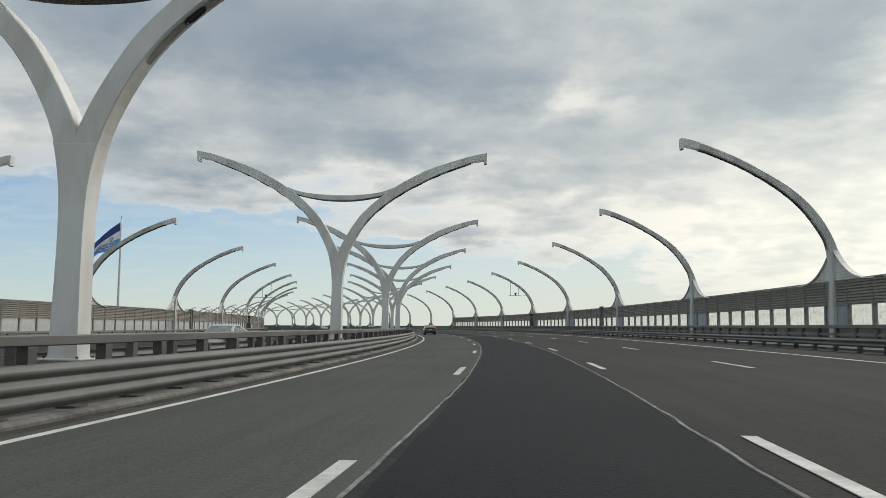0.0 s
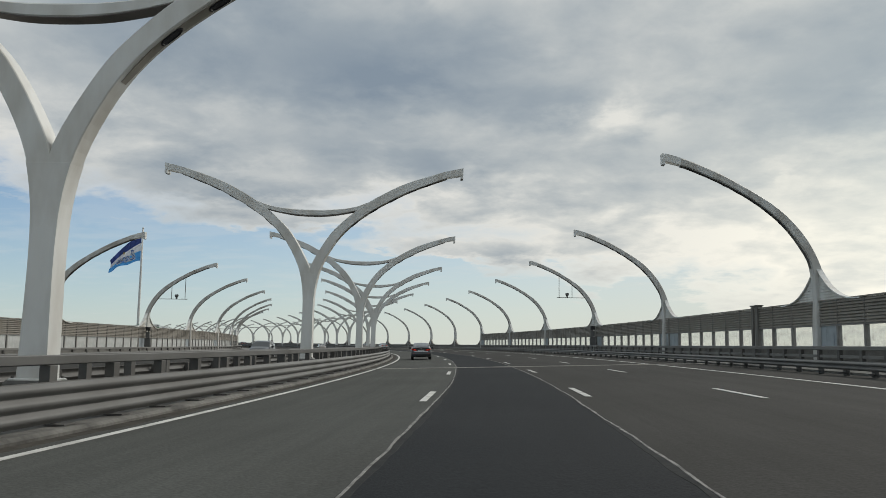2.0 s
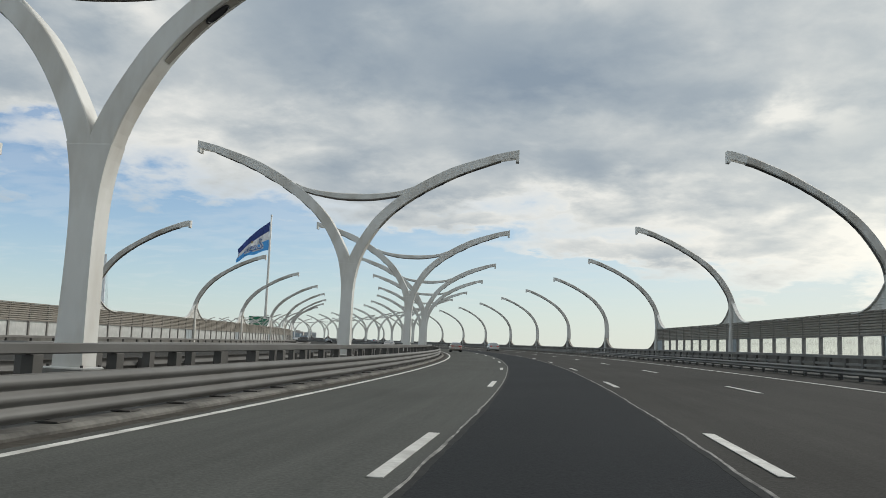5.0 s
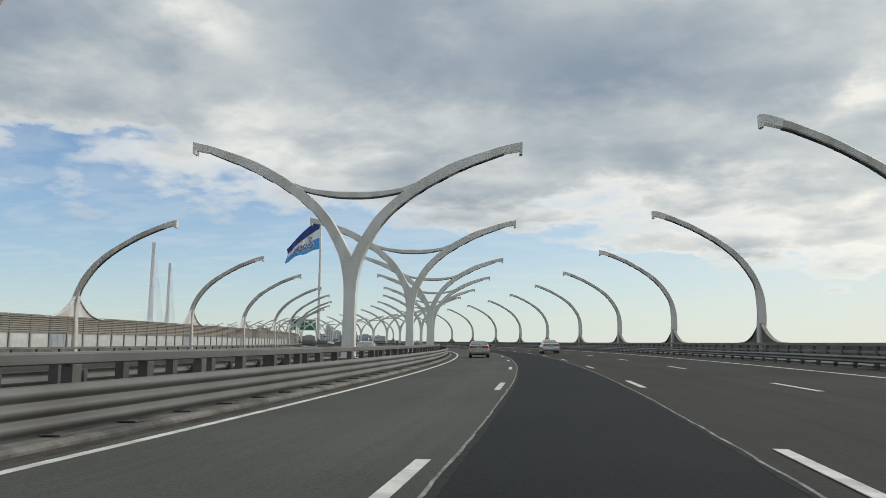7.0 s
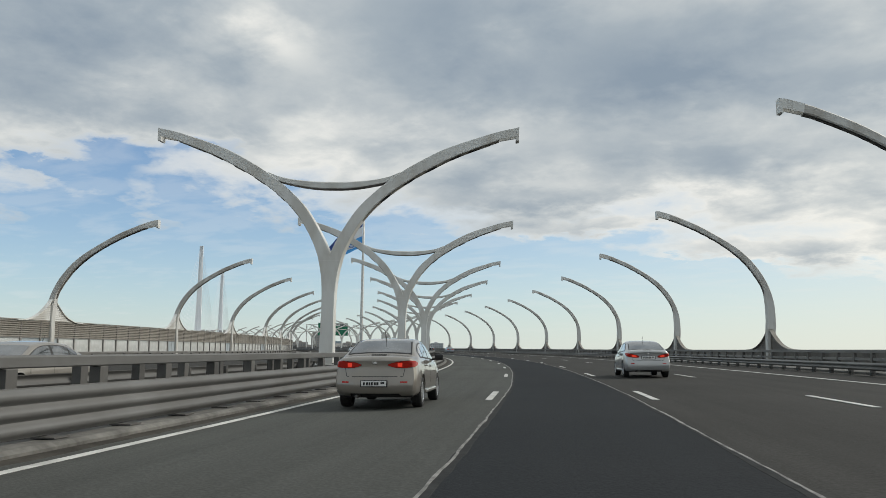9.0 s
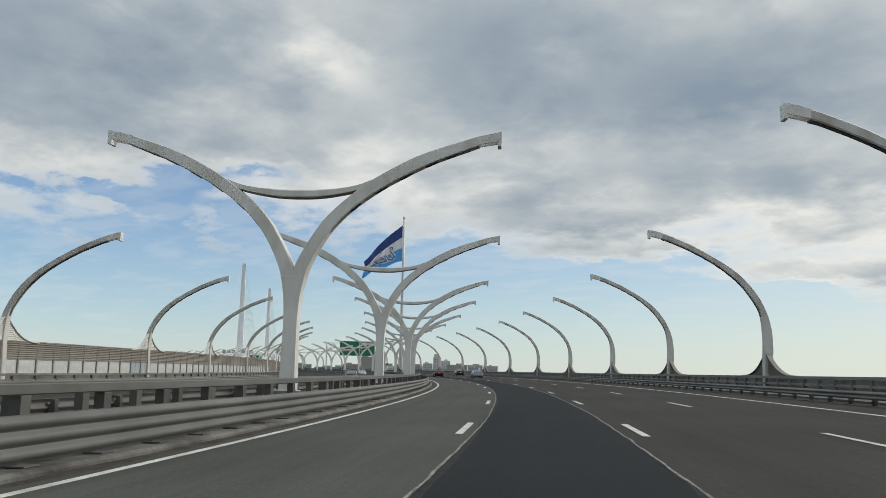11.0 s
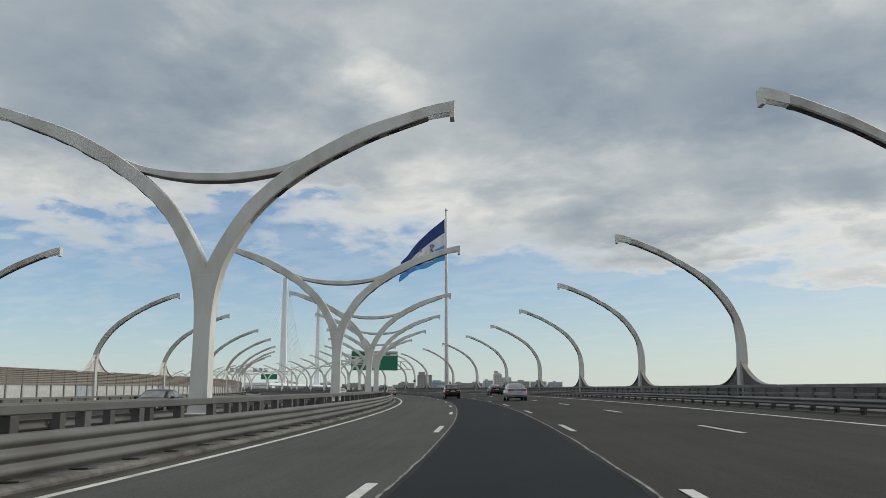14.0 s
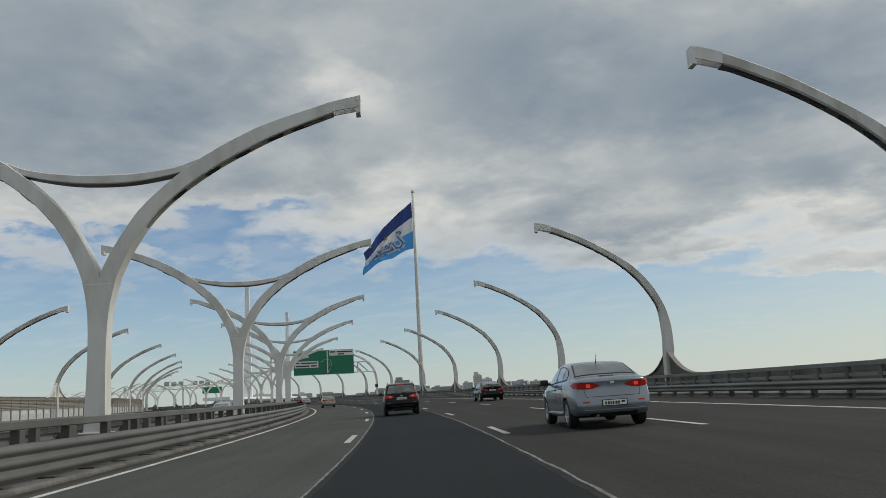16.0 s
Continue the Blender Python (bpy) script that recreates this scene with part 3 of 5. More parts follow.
def y_mast():
    m = new("light_mast")
    for f, nm in ((lambda p: p, "arm"), (flipx, "arm")):
        arm = part(nm, ribbon(f(ARM_LOW)[:-1], f(ARM_UP)[:-1], (0.48, 0.46), 0.022), WHITE, m)
        soffit(arm, f(ARM_LOW), 5, 0.46, WORN_SHADE)
        lamps_on(arm, f(ARM_LOW), [(0.573, 0.55), (0.65, 0.55), (0.725, 0.55), (0.80, 0.55)], 0.46)
        lamps_on(arm, f(ARM_LOW), [(0.875, 1.1)], 0.46)
        open_tip(arm, f(ARM_LOW), f(ARM_UP), 0.46)
    part("cross_tie", ribbon(flipx(BAR_LOW)[::-1] + BAR_LOW[1:], flipx(BAR_TOP)[::-1] + BAR_TOP[1:], (0.38, 0.38), 0.04), WHITE, m)
    # an added dark strip stands in for the tie's shaded underside
    low = [(x, z - 0.012) for x, z in BAR_LOW]
    part("soffit_strip", ribbon(flipx(low)[::-1] + low[1:], [(x, z + 0.02) for x, z in flipx(low)[::-1] + low[1:]], (0.36, 0.36), 0.003), FOOT, m, "dark strip painting the shade under the cross tie")
    bm = bmesh.new()
    pts = spline(ARM_LOW, 4)
    rows = [(p.x + 0.002, p.y, 0.242) for p in pts if p.y < 4.85]
    rows.append((rows[-1][0] + 0.02, rows[-1][1] + 0.06, rows[-1][2] - 0.012))
    loft(bm, [[Vector((-x, -h, z)), Vector((x, -h, z)), Vector((x, h, z)), Vector((-x, h, z))] for x, z, h in rows])
    part("stem", bm, WHITE, m, smooth=False)
    bm = bmesh.new()
    loft(bm, [[Vector((x * k, y * k2, z)) for x, y in ((-0.42, -0.36), (0.42, -0.36), (0.42, 0.36), (-0.42, 0.36))] for z, k, k2 in ((0, 1.12, 1.1), (0.55, 1.1, 1.08), (0.62, 1.02, 1.0))])
    part("plinth", bm, CONCRETE, m, "concrete mast foot")
    bm = bmesh.new()
    loft(bm, [[Vector((x * k, y * k, z)) for x, y in ((-0.40, -0.35), (0.40, -0.35), (0.40, 0.35), (-0.40, 0.35))] for z, k in ((0.60, 1.0), (0.64, 1.0), (0.66, 0.94))])
    part("base_plate", bm, WHITE, m)
    for x in (-0.33, 0.33):
        for y in (-0.30, 0.30):
            bm = bmesh.new()
            tube_ring = [[Vector((x + 0.03 * math.cos(a * math.tau / 6), y + 0.03 * math.sin(a * math.tau / 6), z)) for a in range(6)] for z in (0.63, 0.70)]
            loft(bm, tube_ring)
            part("bolt", bm, GALV_DARK, m)
    return tagged(m, "white painted steel twin-arm light mast on the median", "street lamp", "median light masts")


OFF_C = [14.9, 41.8, 68.3, 94.0, 120.3, 147.2, 170.1, 196.9, 223.5, 247.2, 274.1, 298.5, 324.9, 348.5, 375.3, 398.7, 425.3, 451.5, 474.9, 501.7, 526.1, 553.8, 579.4]
OFF_R = [18.2, 42.4, 67.5, 94.2, 121.4, 146.8, 173.2, 198.5, 222.8, 248.2, 273.7, 299.4, 324.7, 350.7, 375.7, 400.6, 426.3, 450.8, 476.3, 501.3, 526.3, 552.5, 576.5]
FAR = [604.9 + 25.5 * i for i in range(30)]
mast = y_mast()
mast.matrix_basis = stand(-10.5, OC, lean=0.7)
for s in OFF_C + FAR:
    copy_thing(mast, stand(s + 0.46, OC, 0.10, lean=0.7))
mast.matrix_basis = stand(-10.5, OC, 0.10, lean=0.7)

ARC_OUT = [(0.35, 0.0), (0.34, 1.95), (0.38, 2.59), (0.308, 4.051), (-0.089, 5.391), (-0.857, 6.672), (-2.145, 7.929), (-4.402, 9.305), (-6.054, 10.044), (-7.43, 10.48)]
ARC_IN = [(-0.26, 0.0), (-0.24, 1.96), (-0.19, 3.25), (-0.306, 4.724), (-0.643, 5.565), (-1.549, 6.834), (-2.816, 7.93), (-4.434, 8.909), (-6.083, 9.656), (-7.53, 10.06)]


def arc_mast(sg, walled):
    """Single curved mast at the deck's edge, with a flared foot; sg -1 for the opposite side; walled: whether the barrier stands before and behind it."""
    m = new("light_mast")
    f = (lambda p: p) if sg > 0 else flipx
    out, inn = ARC_OUT[:-1] + [(-6.62, 10.25), ARC_OUT[-1]], ARC_IN[:-1] + [(-6.66, 9.85), ARC_IN[-1]]
    arm = part("arm", ribbon(f(out)[:-1], f(inn)[:-1], (0.50, 0.42)), DULL_WHITE, m)
    soffit(arm, f(inn), 3, 0.42, WORN_SHADE_DARK)
    lamps_on(arm, f(ARC_IN), [(0.52, 0.5), (0.58, 0.5), (0.64, 0.5), (0.70, 0.5), (0.76, 0.5)], 0.42)
    lamps_on(arm, f(ARC_IN), [(0.86, 1.3)], 0.42)
    open_tip(arm, f(inn), f(out), 0.42)
    for side, high in zip((-1, 1), walled):
        z0, hs, wd = (3.06, 1.60, 4.4) if high else (0.90, 1.40, 5.0)
        curve = []
        for i in range(15):
            u = i / 14
            curve.append((side * (0.22 + (wd - 0.22) * u), z0 + hs * (1 - u) ** 2.6))
        bm = bmesh.new()
        loft(bm, [[Vector((-0.12, y, z - 0.03)), Vector((0.16, y, z - 0.03)), Vector((0.16, y, z + 0.03)), Vector((-0.12, y, z + 0.03))] for y, z in curve])
        part("flange", bm, WHITE if high else LOUVRE, m, "curved edge strip of the flared foot")
        bm = bmesh.new()
        z = z0 + 0.05
        while z < z0 + hs - 0.12:
            u = 1 - max(0.0, (z + 0.10 - z0) / hs) ** (1 / 2.6)
            y1 = 0.22 + (wd - 0.22) * max(0.02, u)
            box(bm, 0.02, side * (0.22 + y1) / 2, z + 0.06, 0.09, y1 - 0.22, 0.095)
            z += 0.135
        xb = 0.04 if sg > 0 else 0.012
        loft(bm, [[Vector((x, y, z0 - 0.02)), Vector((x, y, max(z0, z - 0.03)))] + [Vector((x - 0.015, y, max(z0, z - 0.03))), Vector((x - 0.015, y, z0 - 0.02))] for y, z in curve for x in (xb,)])
        part("foot_louvre", bm, WHITE if high else FOOT, m)
    return tagged(m, "white painted steel curved single-arm mast with a flared louvred foot" if walled[0] else "white painted steel curved single-arm mast with a low dark flared foot", "street lamp", "edge light masts")


BARRIER_END, L_END = 222.8, 606.0
arcs = {}
for i, s in enumerate([-8.0] + OFF_R + FAR):
    for sg in (1, -1):
        end = BARRIER_END if sg > 0 else L_END
        w = (s < end + 1, s < end - 1)
        sta = s if sg > 0 else (([-8.0] + OFF_C + FAR)[i] + 0.7)
        mm = stand(sta, 16.5 if sg > 0 else mirror(16.5))
        if (sg, w) not in arcs:
            arcs[(sg, w)] = arc_mast(sg, w)
            arcs[(sg, w)].matrix_basis = mm
        else:
            copy_thing(arcs[(sg, w)], mm)


# ---- noise barriers ----
def barrier(o, s0, s1, label, name, face, masts, pane):
    g = new(name)
    g.matrix_world = pose(*place(s0, o, 0))
    inv = g.matrix_world.inverted()
    tagged(g, label, "noise barrier", "noise barriers")
    n = int(round((s1 - s0) / 2.55))
    L = (s1 - s0) / n
    bm = bmesh.new()
    for k in range(8):
        z = 1.935 + k * 0.143
        a = [(-0.02, z), (0.07, z + 0.012), (0.075, z + 0.075), (0.02, z + 0.105), (-0.02, z + 0.105)]
        loft(bm, [[Vector((x * k2, y, zz)) for x, zz in (a if k2 > 0 else a[::-1])] for y in (-L / 2 + 0.03, L / 2 - 0.03) for k2 in (face,)])
    box(bm, -0.045 * face, 0, 2.50, 0.03, L - 0.06, 1.14)
    lou = mesh_of("louvre_panel", bm, LOUVRE)
    bm = bmesh.new()
    box(bm, 0, 0, 1.40, 0.02, L - 0.16, 1.0)
    pan = mesh_of("pane", bm, pane)
    bm = bmesh.new()
    box(bm, 0, 0, 1.385, 0.04, L - 0.12, 0.97)
    for y in (-L / 3.2, 0, L / 3.2):
        box(bm, 0.025 * face, y, 1.385, 0.012, 0.05, 0.9)
    blank = mesh_of("blank_panel", bm, BLANK)
    bm = bmesh.new()
    box(bm, 0, 0, 0.95, 0.20, 0.17, 1.90, bevel=0.012)
    box(bm, 0.015 * face, 0, 2.48, 0.13, 0.035, 1.20)
    box(bm, 0, 0, 0.4, 0.26, 0.30, 0.8)
    colm = mesh_of("column", bm, COLUMN)
    for i in range(n):
        s = s0 + (i + 0.5) * L
        m = inv @ stand(s, o)
        part("louvre_panel", lou, None, g).matrix_basis = m
        if any(-0.3 * L < q - s < 0.95 * L or abs(s - q) < L * 0.75 and 30 < q < 50 for q in masts):
            part("blank_panel", blank, None, g, "blue-grey blank panel beside a mast").matrix_basis = m
        else:
            part("pane", pan, None, g).matrix_basis = m
        part("column", colm, None, g).matrix_basis = inv @ stand(s0 + i * L, o)
    part("column", colm, None, g).matrix_basis = inv @ stand(s1, o)
    part("coping", sweep(rect(o - 0.10, o + 0.10, 3.08, 3.14), s0, s1, 3), LOUVRE, g, "dark cap rail").matrix_basis = inv
    part("mid_rail", sweep(rect(o - 0.08, o + 0.08, 1.87, 1.93), s0, s1, 3), COLUMN, g).matrix_basis = inv
    part("sill", sweep(rect(o - 0.09, o + 0.09, 0.83, 0.90), s0, s1, 3), COLUMN, g).matrix_basis = inv
    part("parapet_wall", sweep(rect(o - 0.14, o + 0.14, 0.05, 0.83), s0, s1, 3), CONCRETE, g, "low concrete wall").matrix_basis = inv
    return g


barrier(16.5, -36.0, BARRIER_END, "grey louvred noise barrier with clear lower panes", "noise_barrier", -1, OFF_R + [-8.0], PANE)
barrier(mirror(16.5), -36.0, L_END, "grey louvred noise barrier with dusty clear lower panes", "noise_barrier", 1, OFF_C + [-8.0], PANE_DUSTY)
for o, s0 in ((16.6, BARRIER_END), (mirror(16.6), L_END)):
    tagged(part("parapet", sweep(rect(o - 0.12, o + 0.12, 0.05, 0.86), s0, END, 4), CONCRETE), "low grey concrete edge parapet", "parapet", kind="structure")

# ---- small fittings along the barrier ----
def bar(bm, a, b, w, h=None):
    """A square bar from a to b."""
    a, b = Vector(a), Vector(b)
    d = b - a
    q = d.to_track_quat("Y", "Z").to_matrix().to_4x4()
    box(bm, 0, 0, 0, w, d.length, h or w, Matrix.Translation((a + b) / 2) @ q)


def tube(bm, pts, r, n=8):
    pts = [Vector(p) for p in pts]
    rings = []
    for i, p in enumerate(pts):
        d = (pts[min(i + 1, len(pts) - 1)] - pts[max(i - 1, 0)]).normalized()
        u = d.orthogonal().normalized() if abs(d.z) > 0.95 else d.cross(Vector((0, 0, 1))).normalized()
        v = d.cross(u).normalized()
        rr = r[i] if isinstance(r, (list, tuple)) else r
        rings.append([p + rr * (math.cos(k * math.tau / n) * u + math.sin(k * math.tau / n) * v) for k in range(n)])
    loft(bm, rings)


for sg in (1, -1):
    s = 146.8 if sg > 0 else 147.9
    f = new("sensor_frame")
    f.matrix_basis = stand(s, 16.5 if sg > 0 else mirror(16.5))
    bm = bmesh.new()
    bar(bm, (-1.15 * sg, 0, 6.3), (-4.35 * sg, 0, 6.3), 0.06)
    part("cross_bar", bm, GALV_DARK, f)
    for x, z in ((-4.1, 8.75), (-2.6, 7.90)):
        bm = bmesh.new()
        bar(bm, (x * sg, 0, 6.3), (x * sg, 0, z), 0.055)
        part("hanger", bm, GALV_DARK, f)
    bm = bmesh.new()
    loft(bm, [[Vector((-3.2 * sg + x * k, -0.15 + y * k, z)) for x, y in ((-0.3, -0.2), (0.3, -0.2), (0.3, 0.2), (-0.3, 0.2))] for z, k in ((6.33, 0.26), (6.48, 0.30), (6.60, 0.56), (6.78, 0.62), (6.82, 0.5))])
    part("sensor", bm, GALV, f, "grey traffic sensor housing")
    tagged(f, "thin steel frame with a traffic sensor hung from the mast", "traffic sensor", "sensor frames")
    c = new("control_cabinet")
    c.matrix_basis = stand(s - 1.0, 15.95 if sg > 0 else mirror(15.95), 0.12)
    bm = bmesh.new()
    bar(bm, (0, 0, 0), (0, 0, 2.95), 0.12)
    part("pole", bm, GALV_DARK, c)
    for z, h, w, m in ((1.25, 0.95, 0.62, GALV), (2.1, 0.62, 0.40, GALV), (2.75, 0.38, 0.46, DARK)):
        bm = bmesh.new()
        box(bm, 0, -0.22, z, w, 0.34, h, bevel=0.03)
        box(bm, 0, -0.22, z + h / 2 + 0.015, w + 0.06, 0.40, 0.03)
        part("box", bm, m, c)
    tagged(c, "grey roadside control cabinets on a pole", "control cabinet", "control cabinets")
    p = new("barrier_pilaster")
    p.matrix_basis = stand(102.3, 16.5 if sg > 0 else mirror(16.5))
    for y in (-0.35, 0.35):
        bm = bmesh.new()
        box(bm, 0, y, 1.62, 0.34, 0.30, 3.24, bevel=0.02)
        box(bm, 0, y, 3.27, 0.42, 0.38, 0.07, bevel=0.01)
        part("pier", bm, CONCRETE, p)
    tagged(p, "paired grey piers of the noise barrier at the deck joint", "pier", "barrier piers")

# ---- vehicles ----
RUBBER = material("tyre_rubber", (0.018, 0.018, 0.018), 0.8, grain=0.2, grain_scale=30)
ALLOY = material("alloy_rim", (0.55, 0.56, 0.57), 0.3, metal=0.85, grain=0.05)
# the pale blotches paint daylight seen through a cabin that is solid
CARGLASS = material("tinted_glass_daylight_patches", (0.045, 0.050, 0.053), 0.05, spec=1.0, coat=1.0, stain=0.8, stain_scale=2.2, stain_colour=(0.17, 0.18, 0.185))
TAIL = material("red_tail_lens", (0.34, 0.016, 0.010), 0.12, emit=0.06, grain=0.25, grain_scale=30)
TAIL_ON = material("lit_brake_lens", (0.90, 0.06, 0.03), 0.2, emit=0.38, grain=0.15, grain_scale=25)
AMBER = material("amber_lens", (0.55, 0.10, 0.03), 0.2, grain=0.1)
CHROME = material("chrome_trim", (0.75, 0.76, 0.77), 0.12, metal=1.0, grain=0.03)
PLATE = material("white_plate", (0.7, 0.7, 0.68), 0.4, grain=0.05)
TRIM = material("black_trim", (0.015, 0.015, 0.016), 0.55, grain=0.1)


def paint(name, c, rough=0.30, metal=0.4, gloss=0.25, spec=0.35):
    pale = sum(c) > 0.3
    return material(name, c, rough, metal=metal, grain=0.04, grain_scale=60, stain=0.35, stain_scale=1.3, stain_colour=tuple(0.72 * v for v in c), coat=1.0 if pale else gloss, spec=0.5 if pale else spec)


def lerp_list(t, pts):
    return float(np.interp(t, [p[0] for p in pts], [p[1] for p in pts]))


def wheel_meshes(r, w):
    n = 28
    ring = lambda q, x: [Vector((x, math.cos(i * math.tau / n) * q, math.sin(i * math.tau / n) * q)) for i in range(n)]
    bm = bmesh.new()
    loft(bm, [ring(q * r, x * w) for q, x in ((0.66, -0.5), (0.92, -0.5), (0.99, -0.36), (1.0, 0), (0.99, 0.36), (0.93, 0.48), (0.80, 0.52), (0.68, 0.49), (0.66, 0.40))], cap=False)
    tyre = mesh_of("tyre", bm, RUBBER)
    bm = bmesh.new()
    for k in range(8):
        m = Matrix.Rotation(k * math.tau / 8, 4, "X")
        loft(bm, [[m @ Vector((w * (a + d), s * h, r * q)) for a, q, h in ((0.40, 0.10, 0.030), (0.46, 0.62, 0.042)) for s in ((-1, 1) if q < 0.3 else (1, -1))] for d in (-0.10, 0.0)])
    loft(bm, [ring(r * 0.60, w * 0.2), ring(r * 0.67, w * 0.46), ring(r * 0.61, w * 0.49), ring(r * 0.59, w * 0.40)], cap=False)
    loft(bm, [ring(r * 0.17, w * 0.3), ring(r * 0.16, w * 0.44), ring(r * 0.08, w * 0.46)])
    rim = mesh_of("rim", bm, ALLOY)
    bm = bmesh.new()
    loft(bm, [ring(r * 0.64, -w * 0.3), ring(r * 0.64, w * 0.18)])
    return mesh_of("wheel", bm, TRIM), tyre, rim


# lengthwise lines of each body, in metres from the tail: roofline, belt, rear shift by height
BOOT_SEDAN = dict(
    top=[(0, 1.015), (0.03, 1.06), (0.10, 1.085), (0.45, 1.095), (0.60, 1.115), (0.95, 1.27), (1.28, 1.405), (1.6, 1.455), (2.05, 1.475), (2.5, 1.445), (2.75, 1.385), (3.42, 1.04), (3.6, 0.995), (4.1, 0.90), (4.38, 0.78), (4.57, 0.58)],
    belt=[(0, 0.99), (0.6, 1.045), (1.2, 1.03), (3.3, 0.95), (4.0, 0.86), (4.57, 0.5)], low=[(0, 0.33), (0.12, 0.27), (4.3, 0.2), (4.57, 0.3)],
    shift=[(0.2, 0.12), (0.36, 0.035), (0.42, 0.0), (0.62, 0.0), (0.665, 0.035), (0.70, 0.06), (0.90, 0.085), (1.0, 0.07), (1.09, 0.10)], roof=0.70, r=0.325, axles=(0.98, 3.62),
    lamp=[(-34, 0.905, 0.925), (-22, 0.865, 0.965), (0, 0.85, 0.985), (30, 0.86, 1.0), (62, 0.885, 0.985), (84, 0.93, 0.95)], lens=(-9, 6), plate=0.535, window=(0.70, 1.30), doors=(1.18, 1.42, 2.16, 3.06))
FAST_SEDAN = dict(
    top=[(0, 0.99), (0.03, 1.03), (0.08, 1.065), (0.20, 1.055), (0.40, 1.065), (0.62, 1.12), (1.05, 1.28), (1.45, 1.40), (1.8, 1.45), (2.2, 1.47), (2.6, 1.445), (2.85, 1.38), (3.6, 1.0), (3.8, 0.96), (4.3, 0.86), (4.55, 0.74), (4.74, 0.55)],
    belt=[(0, 0.97), (0.5, 1.02), (1.2, 1.02), (3.4, 0.92), (4.1, 0.84), (4.74, 0.48)], low=[(0, 0.30), (0.12, 0.24), (4.5, 0.19), (4.74, 0.28)],
    shift=[(0.2, 0.14), (0.34, 0.03), (0.42, 0.0), (0.60, 0.0), (0.645, 0.03), (0.67, 0.05), (0.80, 0.085), (0.95, 0.07), (1.07, 0.015)], roof=0.69, r=0.33, axles=(1.02, 3.79),
    lamp=[(-26, 0.80, 0.86), (-12, 0.79, 0.905), (10, 0.80, 0.93), (36, 0.83, 0.965), (62, 0.87, 0.975), (86, 0.93, 0.965)], lens=(-14, 14), plate=0.80, window=(0.60, 1.50), doors=(1.15, 1.42, 2.22, 3.16))
OFF_ROADER = dict(
    top=[(0, 1.00), (0.03, 1.08), (0.07, 1.15), (0.20, 1.38), (0.30, 1.54), (0.42, 1.60), (0.70, 1.635), (1.6, 1.655), (2.3, 1.63), (2.65, 1.555), (3.4, 1.13), (3.6, 1.08), (4.2, 0.97), (4.5, 0.80), (4.62, 0.62)],
    belt=[(0, 0.98), (0.12, 1.06), (0.6, 1.10), (3.3, 1.03), (4.0, 0.93), (4.62, 0.55)], low=[(0, 0.42), (0.15, 0.33), (4.3, 0.29), (4.62, 0.4)],
    shift=[(0.3, 0.16), (0.46, 0.04), (0.52, 0.0), (0.70, 0.0), (0.745, 0.03), (0.78, 0.05), (1.0, 0.07), (1.15, 0.06)], roof=0.755, r=0.365, axles=(0.92, 3.72),
    lamp=[(-26, 0.93, 0.98), (-14, 0.90, 1.02), (8, 0.89, 1.045), (40, 0.90, 1.055), (64, 0.93, 1.04), (82, 0.96, 1.0)], lens=(-12, 12), plate=0.86, window=(1.14, 1.53), doors=(0.95, 1.28, 2.10, 3.0))


